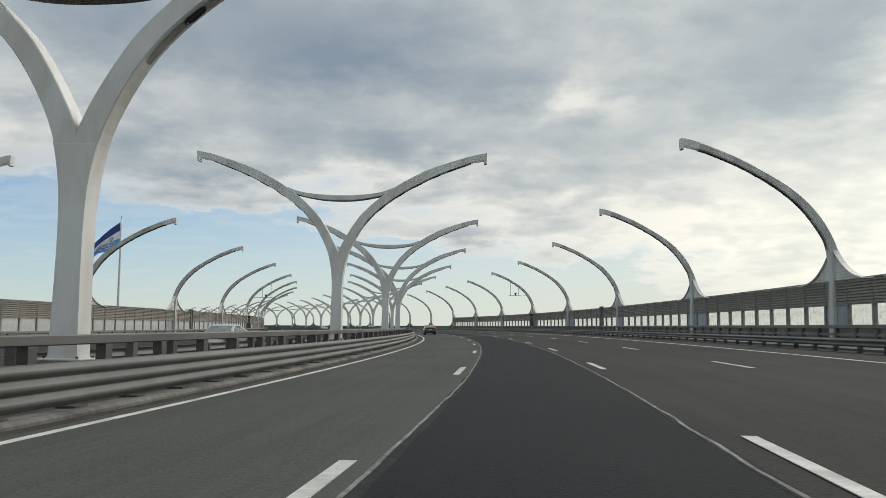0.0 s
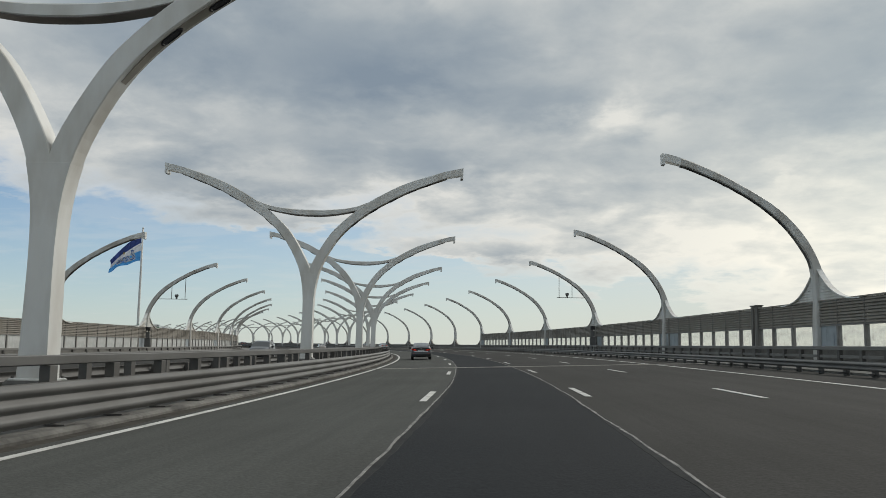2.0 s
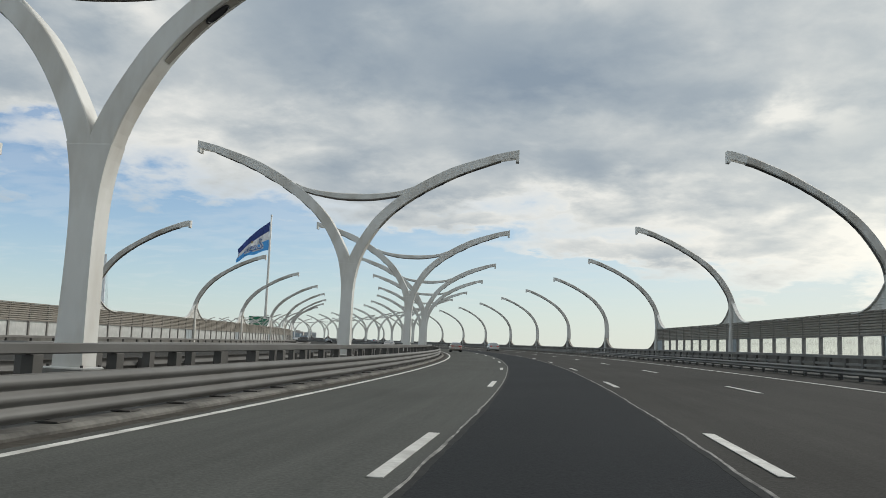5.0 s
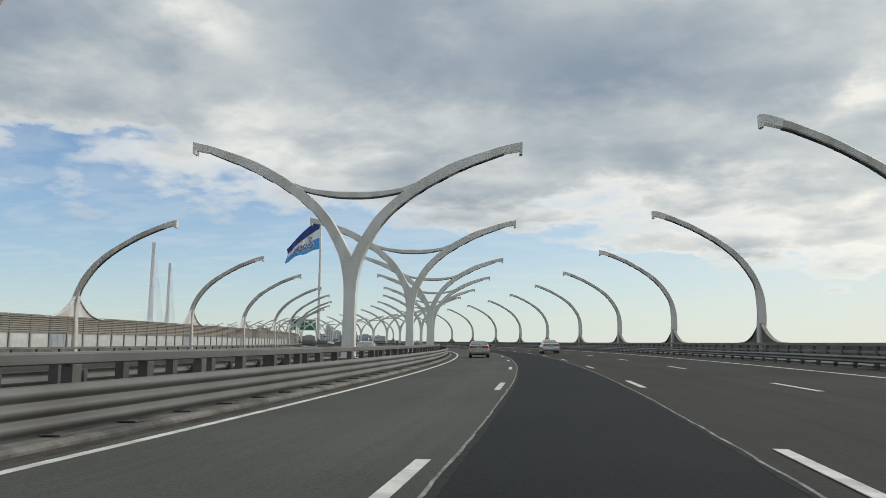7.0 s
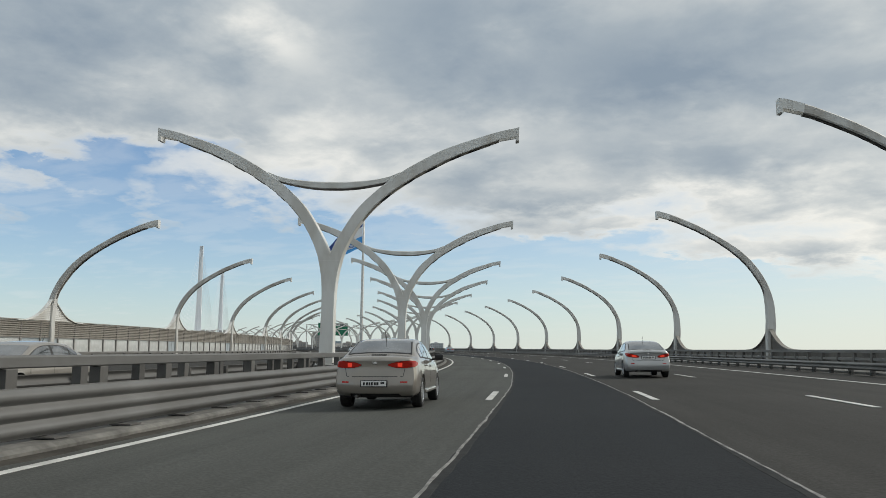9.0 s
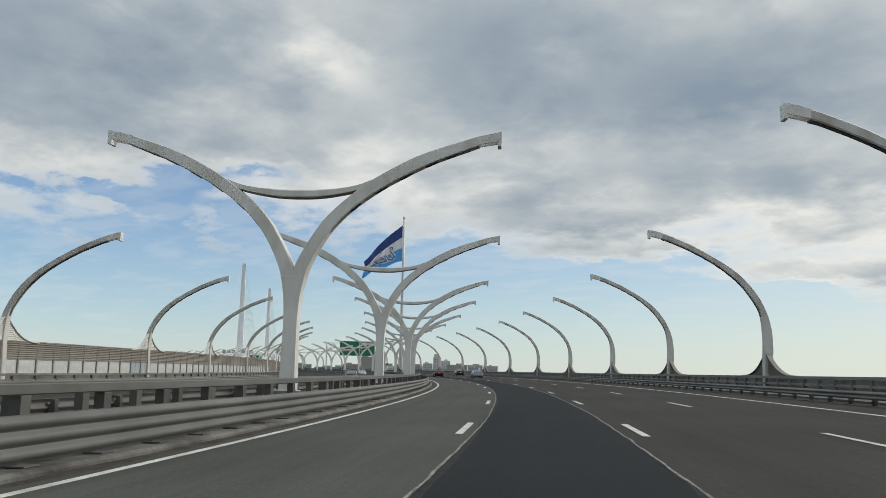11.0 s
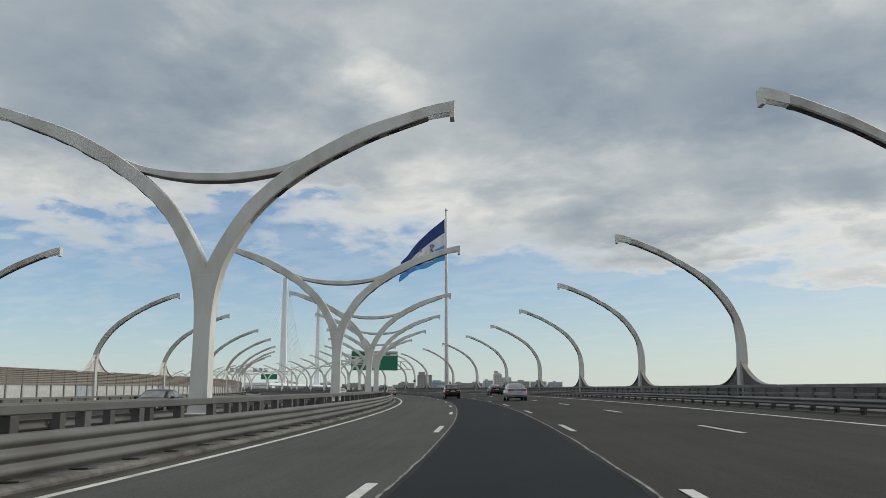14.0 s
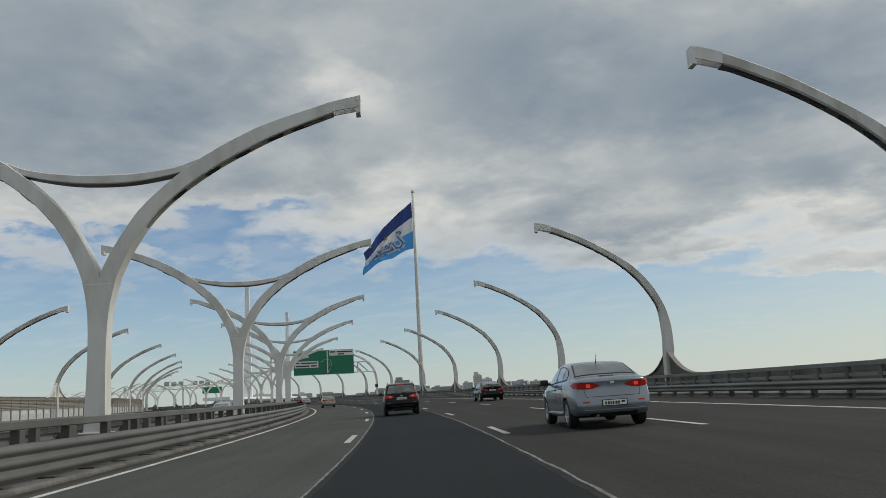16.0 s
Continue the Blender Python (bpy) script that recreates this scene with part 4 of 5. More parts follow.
def car(name, style, body_mat, L, W, H, label, lit=False, category="car", group="cars on the motorway", lip=False, chrome=False):
    """A car with its tail at -y, skinned over cross-sections; panes and lamps lie on that skin."""
    c = new(name)
    suv = style is OFF_ROADER
    hw, yb, r = W / 2, -L / 2, style["r"]
    kl, kh = L / style["top"][-1][0], H / max(z for _, z in style["top"])
    topz = lambda d: lerp_list(d / kl, style["top"]) * kh
    beltz = lambda d: min(lerp_list(d / kl, style["belt"]) * kh, topz(d) - 0.03)
    wid = [(0, 0.90), (0.10, 0.955), (0.35, 0.985), (0.8, 1.0), (L - 1.0, 1.0), (L - 0.4, 0.94), (L - 0.1, 0.80), (L, 0.70)]
    axles = [d * kl for d in style["axles"]]

    def bend(p):
        """Round the tail in plan and side view."""
        fade = max(0.0, 1.0 - (p.y - yb) / 0.75)
        return Vector((p.x, p.y + fade * (lerp_list(p.z / kh, style["shift"]) + 0.17 * min(1.0, abs(p.x) / hw) ** 3.2), p.z))

    def half(d):
        w, zt, zb, zl = hw * lerp_list(d, wid), topz(d), beltz(d), lerp_list(d / kl, style["low"])
        k = max(0.0, min(1.0, (zt - zb - 0.03) / (H - zb - 0.03)))
        wr = w * (0.86 + (style["roof"] - 0.86) * k)
        g = zb - zl
        pts = [(0.62 * w, zl), (0.90 * w, zl + 0.012), (0.965 * w, zl + 0.08), (0.992 * w, zl + 0.30 * g), (1.0 * w, zl + 0.52 * g), (0.985 * w, zl + 0.72 * g), (0.975 * w, zl + 0.80 * g),
               (0.955 * w, zb - 0.03), (0.925 * w, zb)]
        for f in (0.2, 0.4, 0.6, 0.8):
            pts.append(((0.925 * w) * (1 - f) + wr * f + 0.030 * w * k * math.sin(math.pi * f), zb + (zt - 0.045 * (0.3 + 0.7 * k) - zb) * f))
        pts += [(wr * 0.995, zt - 0.045 * (0.3 + 0.7 * k)), (wr * 0.93, zt - 0.012), (wr * 0.72, zt + 0.004), (wr * 0.36, zt + 0.014)]
        lift = 0.0
        for a in axles:
            q = (r + 0.055) ** 2 - (d - a) ** 2
            if q > 0:
                lift = max(lift, r + math.sqrt(q))
        return [(x, max(z, min(lift, zt - 0.06))) for x, z in pts], zt

    ds = sorted(set([0.0, 0.02, 0.05, 0.09, 0.14] + [0.2 + (L - 0.35) * i / 64 for i in range(65)] + [a + (r + 0.055) * q for a in axles for q in (-1.001, -0.999, -0.97, 0.97, 0.999, 1.001)] + [L - 0.08, L - 0.03, L]))
    bm = bmesh.new()
    rings = []
    for d in ds:
        h, zt = half(d)
        rings.append([bm.verts.new(bend(Vector((-x, yb + d, z)))) for x, z in h] + [bm.verts.new(bend(Vector((0, yb + d, zt + 0.017))))] + [bm.verts.new(bend(Vector((x, yb + d, z)))) for x, z in h[::-1]])
    n = len(rings[0])
    for a, b in zip(rings, rings[1:]):
        for i in range(n - 1):
            bm.faces.new((a[i], a[i + 1], b[i + 1], b[i]))
    # the tail and the nose are closed by curved panels
    for ring, d in ((rings[0], 0.0), (rings[-1], L)):
        cols = []
        for i in range(n // 2):
            p, q = ring[i], ring[n - 1 - i]
            row = [p]
            for f in (-0.85, -0.62, -0.36, 0.0, 0.36, 0.62, 0.85):
                v = bend(Vector((abs(p.co.x) * f, yb + d, p.co.z)))
                if d:
                    v.y += 0.06 * (1 - f * f)
                row.append(bm.verts.new(v))
            cols.append(row + [q])
        for a, b in zip(cols, cols[1:]):
            for j in range(len(a) - 1):
                bm.faces.new((a[j], a[j + 1], b[j + 1], b[j]))
        for j in range(len(cols[-1]) - 1):
            bm.faces.new((cols[-1][j], cols[-1][j + 1], ring[n // 2]))
    bmesh.ops.recalc_face_normals(bm, faces=bm.faces)
    tree = BVHTree.FromBMesh(bm)
    body = part("body", bm, body_mat, c, smooth=True)
    body.data.set_sharp_from_angle(angle=radians(38))

    def skin(nm, rows, mat, lab="", parent=c, proud=0.006):
        """A thin panel laid on the body where the rays (from, way) meet it."""
        out = []
        for row in rows:
            line = []
            for o, d in row:
                p, nv, _, _ = tree.ray_cast(Vector(o), Vector(d).normalized())
                if p is None:
                    return None
                if nv.dot(Vector(d)) > 0:
                    nv = -nv
                line.append((p + nv * proud, p - nv * 0.012))
            out.append(line)
        bm = bmesh.new()
        g = [[[bm.verts.new(v[k]) for v in line] for line in out] for k in (0, 1)]
        for k in (0, 1):
            for a, b in zip(g[k], g[k][1:]):
                for j in range(len(a) - 1):
                    bm.faces.new((a[j], a[j + 1], b[j + 1], b[j]))
        rim = lambda q: [(i, 0) for i in range(len(q))] + [(len(q) - 1, j) for j in range(1, len(q[0]))] + [(i, len(q[0]) - 1) for i in range(len(q) - 2, -1, -1)] + [(0, j) for j in range(len(q[0]) - 2, 0, -1)]
        ed = rim(g[0])
        for (i, j), (i2, j2) in zip(ed, ed[1:] + ed[:1]):
            bm.faces.new((g[0][i][j], g[0][i2][j2], g[1][i2][j2], g[1][i][j]))
        bmesh.ops.recalc_face_normals(bm, faces=bm.faces)
        ob = part(nm, bm, mat, parent, lab, smooth=True)
        ob.data.set_sharp_from_angle(angle=radians(50))
        return ob

    def on_tail(x, z):
        p, _, _, _ = tree.ray_cast(Vector((x, yb - 3, z)), Vector((0, 1, 0)))
        return p.y if p else yb + 0.1

    bm = bmesh.new()
    box(bm, 0, 0.05, 0.40, W * 0.82, L * 0.86, 0.34, bevel=0.04)
    part("underbody", bm, TRIM, c)
    # rear window and windscreen, each with a dark surround
    w0, w1 = style["window"]
    for nm, lab, grow, mat, proud in (("window_surround", "black window rubber", 0.03, TRIM, 0.004), ("rear_window", "dark tinted rear window", 0.0, CARGLASS, 0.008)):
        rows = []
        for i in range(9):
            f = i / 8
            if suv:
                z = (w0 - grow) + (w1 - w0 + 2 * grow) * f
                half_w = hw * (0.80 - 0.15 * f) + grow
                rows.append([((half_w * q, yb - 3, z), (0, 1, 0)) for q in (-1, -0.75, -0.4, 0, 0.4, 0.75, 1)])
            else:
                d = ((w0 - grow) + (w1 - w0 + 2 * grow) * f) * kl
                half_w = hw * (0.74 - 0.10 * f) + grow
                rows.append([((half_w * q, yb + d, 3), (0, 0, -1)) for q in (-1, -0.75, -0.4, 0, 0.4, 0.75, 1)])
        skin(nm, rows, mat, lab, proud=proud)
    top = style["top"]
    wa, wb2 = [d * kl for d, _ in top[-7:-5]] if suv else [d * kl for d, _ in top[-6:-4]]
    skin("windscreen", [[((hw * (0.62 + 0.12 * i / 6) * q, yb + wa + 0.05 + (wb2 - wa - 0.10) * i / 6, 3), (0, 0, -1)) for q in (-1, -0.6, 0, 0.6, 1)] for i in range(7)], CARGLASS, "dark windscreen")
    d0, d1, d2, d3 = [d * kl for d in style["doors"]]
    for sx in (-1, 1):
        def pane(nm, da, db, mat=CARGLASS, grow=0.0, lab="", proud=0.006):
            rows = []
            for i in range(11):
                d = da - grow + (db - da + 2 * grow) * i / 10
                zl = beltz(d) + 0.045 - grow
                zh = max(zl + 0.012, topz(d) - 0.105 + grow)
                rows.append([((sx * 3, yb + d, zl + (zh - zl) * f), (-sx, 0, 0)) for f in (0, 0.25, 0.5, 0.75, 1)])
            return skin(nm, rows, mat, lab, proud=proud)
        lead = 0.34 if suv else 0.18
        pane("window_surround", d0 - lead, d3, TRIM, 0.022, "black pillar trim", 0.004)
        pane("quarter_window", d0 - lead, d1 - 0.07, lab="small dark quarter window", proud=0.009)
        pane("rear_door_window", d1 - 0.01, d2 - 0.05, lab="dark rear door window", proud=0.009)
        pane("front_door_window", d2 + 0.05, d3, lab="dark front door window", proud=0.009)
        if chrome:
            skin("window_trim", [[((sx * 3, yb + d, beltz(d) + z), (-sx, 0, 0)) for z in (0.012, 0.030)] for d in np.linspace(d0 - lead - 0.06, d3 + 0.05, 12)], CHROME, "chrome window line", proud=0.012)
        zm = beltz(d3) + 0.09
        bm = bmesh.new()
        box(bm, sx * (hw + 0.10), yb + d3 - 0.10, zm, 0.21, 0.12, 0.145, bevel=0.045)
        bar(bm, (sx * (hw - 0.10), yb + d3 - 0.08, zm - 0.06), (sx * (hw + 0.06), yb + d3 - 0.09, zm - 0.03), 0.05, 0.04)
        part("wing_mirror", bm, TRIM, c, "black wing mirror")
        for d in (d1 + 0.12, d2 + 0.14):
            z = beltz(d) - 0.13
            p, _, _, _ = tree.ray_cast(Vector((sx * 3, yb + d, z)), Vector((-sx, 0, 0)))
            bm = bmesh.new()
            box(bm, p.x + sx * 0.018, p.y, z, 0.03, 0.20, 0.034, bevel=0.010)
            part("door_handle", bm, body_mat, c)
        for d in (d1 - 0.06, d2, d3 + 0.12):
            skin("door_seam", [[((sx * 3, yb + d + e, z), (-sx, 0, 0)) for z in np.linspace(0.44 if d > d1 else r * 2 + 0.16, beltz(d) - 0.01, 8)] for e in (-0.005, 0.005)], TRIM, proud=0.002)
        z = style["low"][1][1] + 0.05
        bm = bmesh.new()
        box(bm, sx * hw * 0.965, 0.05, z, 0.06, (axles[1] - axles[0]) - 2 * r - 0.16, 0.07, bevel=0.02)
        part("sill", bm, TRIM if suv else body_mat, c)
        # tail light wrapped round the corner
        cx, cy = sx * (hw - 0.36), yb + 0.45

        def corner(a0, a1, inset=0.0, m=12):
            rows = []
            for i in range(m + 1):
                a = a0 + (a1 - a0) * i / m
                lo, hi = [lerp_list(a, [(q[0], q[j]) for q in style["lamp"]]) * kh for j in (1, 2)]
                t = radians(a)
                rows.append([((cx + sx * 2 * math.sin(t), cy - 2 * math.cos(t), lo + (hi - lo) * (inset + (1 - 2 * inset) * f)), (-sx * math.sin(t), math.cos(t), 0)) for f in (0, 0.25, 0.5, 0.75, 1)])
            return rows
        la = style["lamp"]
        skin("lamp_rim", corner(la[0][0] - 1.2, la[-1][0] + 1.0, -0.05), TRIM, "dark lamp rim", proud=0.005)
        tl = skin("tail_light", corner(la[0][0], la[-1][0]), TAIL, "red tail light", proud=0.014)
        if tl:
            l0, l1 = style["lens"]
            skin("lens", corner(l0, l1, 0.22, 5), TAIL_ON if lit else AMBER, "bright inner lamp", tl, 0.022)
            skin("lens", corner(l1 + 10, l1 + 34, 0.18, 5), TAIL if lit else AMBER, "outer lamp", tl, 0.020)
        zr = 0.565 if not suv else 0.64
        skin("reflector", [[((sx * hw * f, yb - 3, (zr + dz) * kh), (0, 1, 0)) for dz in (-0.016, 0.016)] for f in (0.60, 0.68, 0.76)], TAIL, proud=0.008)
        bm = bmesh.new()
        box(bm, sx * hw * 0.70, L / 2 - 0.22, 0.70 * kh, 0.34, 0.22, 0.13, bevel=0.04)
        part("headlight", bm, ALLOY, c, "clear headlight")
    # boot lid or tailgate: its shut lines, handle bar and badge
    zlid = 0.685 if not suv else 0.765
    zmid = [z for z, _ in style["shift"]][-2]
    for sx in (-1, 1):
        skin("lid_seam", [[((sx * hw * (0.66 + 0.05 * f + e), yb - 3, (zlid + (zmid - 0.10 - zlid) * f) * kh), (0, 1, 0)) for f in (0, 0.33, 0.66, 1)] for e in (-0.006, 0.006)], TRIM, proud=0.003)
    skin("lid_seam", [[((x * hw, yb - 3, (zlid - 0.008 + e) * kh), (0, 1, 0)) for x in np.linspace(-0.66, 0.66, 9)] for e in (-0.006, 0.006)], TRIM, proud=0.003)
    if chrome:
        skin("boot_trim", [[((x * hw, yb - 3, (zlid + 0.02 + e) * kh), (0, 1, 0)) for x in np.linspace(-0.64, 0.64, 9)] for e in (-0.011, 0.011)], CHROME, "chrome strip", proud=0.014)
    if lip:
        skin("bumper_lip", [[((x * hw, yb - 3, (0.385 + e) * kh), (0, 1, 0)) for x in np.linspace(-0.74, 0.74, 9)] for e in (-0.018, 0.0, 0.018)], body_mat, "raised bumper edge", proud=0.028)
    zi = 0.325 if not suv else 0.50
    skin("rear_skirt", [[((x * hw, yb - 3, (zi + e) * kh), (0, 1, 0)) for x in np.linspace(-0.72, 0.72, 9)] for e in (-0.045, 0.0, 0.035)], TRIM, "black lower bumper insert", proud=0.012)
    zp = style["plate"] * kh
    yp = on_tail(0, zp)
    lean = math.degrees(math.atan2(on_tail(0, zp + 0.06) - on_tail(0, zp - 0.06), 0.12))
    m = pose(0, yp, zp, -lean)
    bm = bmesh.new()
    box(bm, 0, -0.008, 0, 0.56, 0.022, 0.14, m, bevel=0.008)
    pl = part("number_plate", bm, TRIM, c, "white plate in a dark holder")
    bm = bmesh.new()
    box(bm, 0, -0.022, 0, 0.515, 0.008, 0.108, m)
    part("plate_face", bm, PLATE, pl)
    for x, w in ((-0.20, 0.035), (-0.135, 0.04), (-0.085, 0.035), (-0.035, 0.035), (0.025, 0.04), (0.08, 0.045), (0.18, 0.075)):
        bm = bmesh.new()
        box(bm, x, -0.029, -0.005 if x < 0.15 else 0.012, w, 0.005, 0.062 if x < 0.15 else 0.042, m)
        part("plate_bar", bm, TRIM, pl)
    zb = (0.955 if not suv else 1.0) * kh
    bm = bmesh.new()
    box(bm, 0, on_tail(0, zb) - 0.006, zb, 0.10, 0.02, 0.055, bevel=0.012)
    part("badge", bm, CHROME, c)
    for x in ((-0.52, 0.52) if chrome or suv else (-0.42,)):
        bm = bmesh.new()
        tube(bm, [(x * hw, yb + 0.05, 0.27), (x * hw, yb + 0.35, 0.27)], 0.036)
        part("exhaust", bm, GALV_DARK, c)
    if suv:
        skin("third_lamp", [[((x, yb - 3, 1.575 * kh + e), (0, 1, 0)) for x in (-0.18, 0, 0.18)] for e in (-0.010, 0.010)], TAIL, proud=0.012)
        for sx in (-1, 1):
            bm = bmesh.new()
            xs = sx * hw * style["roof"] * 0.93
            tube(bm, [(xs, yb + d, topz(d) + h) for d, h in ((0.55, 0.0), (0.66, 0.05), (1.6, 0.055), (2.4, 0.05), (2.52, 0.0))], 0.018)
            part("roof_rail", bm, ALLOY, c, "slim roof rail")
        bm = bmesh.new()
        bar(bm, (0.0, on_tail(0, 1.15) - 0.02, 1.15), (0.36, on_tail(0.36, 1.19) - 0.02, 1.19), 0.022)
        part("rear_wiper", bm, TRIM, c)
    else:
        skin("third_lamp", [[((x, yb + (w0 - 0.14 + e) * kl, 3), (0, 0, -1)) for x in (-0.16, 0, 0.16)] for e in (0, 0.03)], TRIM, proud=0.008)
        da = style["window"][1] * kl + 0.12
        bm = bmesh.new()
        tube(bm, [(0, yb + da, topz(da)), (0, yb + da - 0.02, topz(da) + 0.03), (0, yb + da - 0.13, topz(da) + 0.21)], [0.022, 0.010, 0.005], 6)
        part("aerial", bm, TRIM, c)
    hub, tyre, rim = wheel_meshes(r, 0.22)
    for sx in (-1, 1):
        for a in axles:
            wh = part("wheel", hub, None, c)
            wh.matrix_basis = pose(sx * (hw - 0.125), yb + a, r, 0, 0, 0 if sx > 0 else 180)
            part("tyre", tyre, None, wh)
            part("rim", rim, None, wh, "spoked alloy rim")
    return tagged(c, label, category, group)


SILVER = paint("silver_blue_paint", (0.255, 0.29, 0.335), metal=0.55)
GRAPHITE = paint("graphite_paint", (0.050, 0.055, 0.060), gloss=0.7)
BLACK = paint("dark_plum_paint", (0.007, 0.006, 0.0065), 0.16, 0.0, 0.12, 0.22)
PALE = paint("pale_silver_paint", (0.46, 0.47, 0.47))
NAVY = paint("black_paint", (0.007, 0.0075, 0.009), 0.16, 0.0, 0.12, 0.22)
BEIGE = paint("beige_paint", (0.30, 0.275, 0.24))


def drive(c, s, o, rev=False):
    c.matrix_basis = stand(s, o, 0.012, lean=-0.55 * math.degrees(BANK) if o > OC else 0.0, flip=rev)


drive(car("suv", OFF_ROADER, BLACK, 4.62, 1.88, 1.655, "dark plum five-door off-roader on the fresh lane", lit=True), 473.4, 0.15)
drive(car("sedan", BOOT_SEDAN, SILVER, 4.57, 1.79, 1.475, "silver-blue saloon with a roof aerial, brake lights lit", lit=True, lip=True), 447.9, 4.38)
drive(car("sedan", FAST_SEDAN, NAVY, 4.75, 1.82, 1.46, "black saloon on the outer lane"), 492.5, 8.0)
drive(car("sedan", BOOT_SEDAN, BEIGE, 4.4, 1.74, 1.46, "beige saloon on the lane beside the median", lit=True), 538.4, -3.8)
drive(car("suv", OFF_ROADER, NAVY, 4.6, 1.86, 1.66, "black off-roader far ahead beside the median"), 604.0, -3.8)
drive(car("sedan", FAST_SEDAN, PALE, 4.5, 1.78, 1.46, "pale silver saloon far ahead on the fresh lane"), 622.0, 0.2)
drive(car("sedan", FAST_SEDAN, GRAPHITE, 4.74, 1.82, 1.47, "graphite grey saloon beside the median rail, brake lights lit", lit=True, chrome=True), 128.1, -3.75)
drive(car("sedan", FAST_SEDAN, PALE, 4.6, 1.80, 1.46, "pale silver saloon beside the fresh lane", lit=True), 277.0, 4.0)
drive(car("sedan", BOOT_SEDAN, BEIGE, 4.5, 1.78, 1.46, "beige saloon beside the median rail, brake lights lit", lit=True), 260.5, -3.8)
for nm, style, mat, s, o, lab in (("sedan", FAST_SEDAN, PALE, 44.0, -15.2, "pale silver saloon on the opposite carriageway"), ("suv", OFF_ROADER, GRAPHITE, 128.0, -18.0, "dark grey off-roader on the opposite carriageway"),
                                  ("sedan", BOOT_SEDAN, BEIGE, 262.0, -14.0, "beige saloon on the opposite carriageway"), ("sedan", FAST_SEDAN, NAVY, 420.0, -17.8, "black saloon on the opposite carriageway"),
                                  ("sedan", BOOT_SEDAN, PALE, 505.0, -14.0, "pale silver saloon on the opposite carriageway")):
    drive(car(nm, style, mat, 4.6, 1.8, 1.66 if nm == "suv" else 1.47, lab), s, o, rev=True)

# ---- flagpole ----


def sheer(m, amount):
    """Let light shine through a cloth."""
    nt = m.node_tree
    b, out = nt.nodes["Principled BSDF"], nt.nodes["Material Output"]
    tr, mx = nt.nodes.new("ShaderNodeBsdfTranslucent"), nt.nodes.new("ShaderNodeMixShader")
    mx.inputs[0].default_value = amount
    nt.links.new(b.inputs["Base Color"].links[0].from_socket, tr.inputs[0])
    nt.links.new(b.outputs[0], mx.inputs[1])
    nt.links.new(tr.outputs[0], mx.inputs[2])
    nt.links.new(mx.outputs[0], out.inputs[0])
    return m


FLAG_BLUE = material("navy_flag_cloth", (0.045, 0.075, 0.25), 0.8, grain=0.12, grain_scale=0.8)
FLAG_WHITE = material("white_flag_cloth", (0.84, 0.85, 0.88), 0.8, grain=0.06, grain_scale=0.8)
FLAG_SKY = material("sky_blue_flag_cloth", (0.10, 0.40, 0.86), 0.8, grain=0.1, grain_scale=0.8)
FLAG_INK = material("blue_flag_print", (0.05, 0.16, 0.46), 0.8, grain=0.1)
FLAG_GOLD = material("gold_flag_print", (0.55, 0.42, 0.08), 0.8, grain=0.1)
for m in (FLAG_BLUE, FLAG_WHITE, FLAG_SKY):
    sheer(m, 0.42)
PX, PY, PTOP = -377.3, 712.7, 100.6
pole = new("flagpole")
pole.matrix_basis = pose(PX, PY, -17.0)
bm = bmesh.new()
tube(bm, [(0, 0, 0), (0, 0, 40), (0, 0, 80), (0, 0, PTOP + 16.0)], [1.25, 1.1, 0.9, 0.68], 20)
part("shaft", bm, WHITE, pole, smooth=True)
bm = bmesh.new()
tube(bm, [(0, 0, PTOP + 16.0), (0, 0, PTOP + 16.4), (0, 0, PTOP + 17.2)], [0.85, 0.95, 0.6], 16)
part("cap", bm, WHITE, pole)
tagged(pole, "very tall white tapered flagpole behind the viaduct", "flagpole")
flag = new("flag")
flag.matrix_basis = pose(PX, PY, PTOP - 5.6, 0, 0, 37.5)


def cloth(u, v, lift=0.0):
    """Point of the hanging cloth: u along the fly, v down the hoist."""
    zt = -25.0 * u + 1.8 * math.sin(math.pi * u)
    zb = -23.6 - 11.0 * u ** 1.2 + 1.5 * math.sin(11.0 * u + 0.6) * u
    z = zt + (zb - zt) * v
    w = 1.7 * u * math.sin(9.0 * u + 2.6 * v) + 1.2 * u * math.sin(17.0 * u - 4.0 * v) + 0.5 * math.sin(31 * u + 7 * v) * u
    return Vector((-0.9 - 24.6 * u + 0.8 * math.sin(5 * v) * u, w + lift, z))


def patch(u0, u1, v0, v1, nu, nv):
    bm = bmesh.new()
    g = [[bm.verts.new(cloth(u0 + (u1 - u0) * i / nu, v0 + (v1 - v0) * j / nv)) for j in range(nv + 1)] for i in range(nu + 1)]
    for i in range(nu):
        for j in range(nv):
            bm.faces.new((g[i][j], g[i + 1][j], g[i + 1][j + 1], g[i][j + 1]))
    return bm


for v0, v1, m, nm in ((0, 0.335, FLAG_BLUE, "navy stripe"), (0.335, 0.63, FLAG_WHITE, "white stripe"), (0.63, 1.0, FLAG_SKY, "sky blue stripe")):
    part("stripe", patch(0, 1, v0, v1, 40, 8), m, flag, nm, smooth=True)
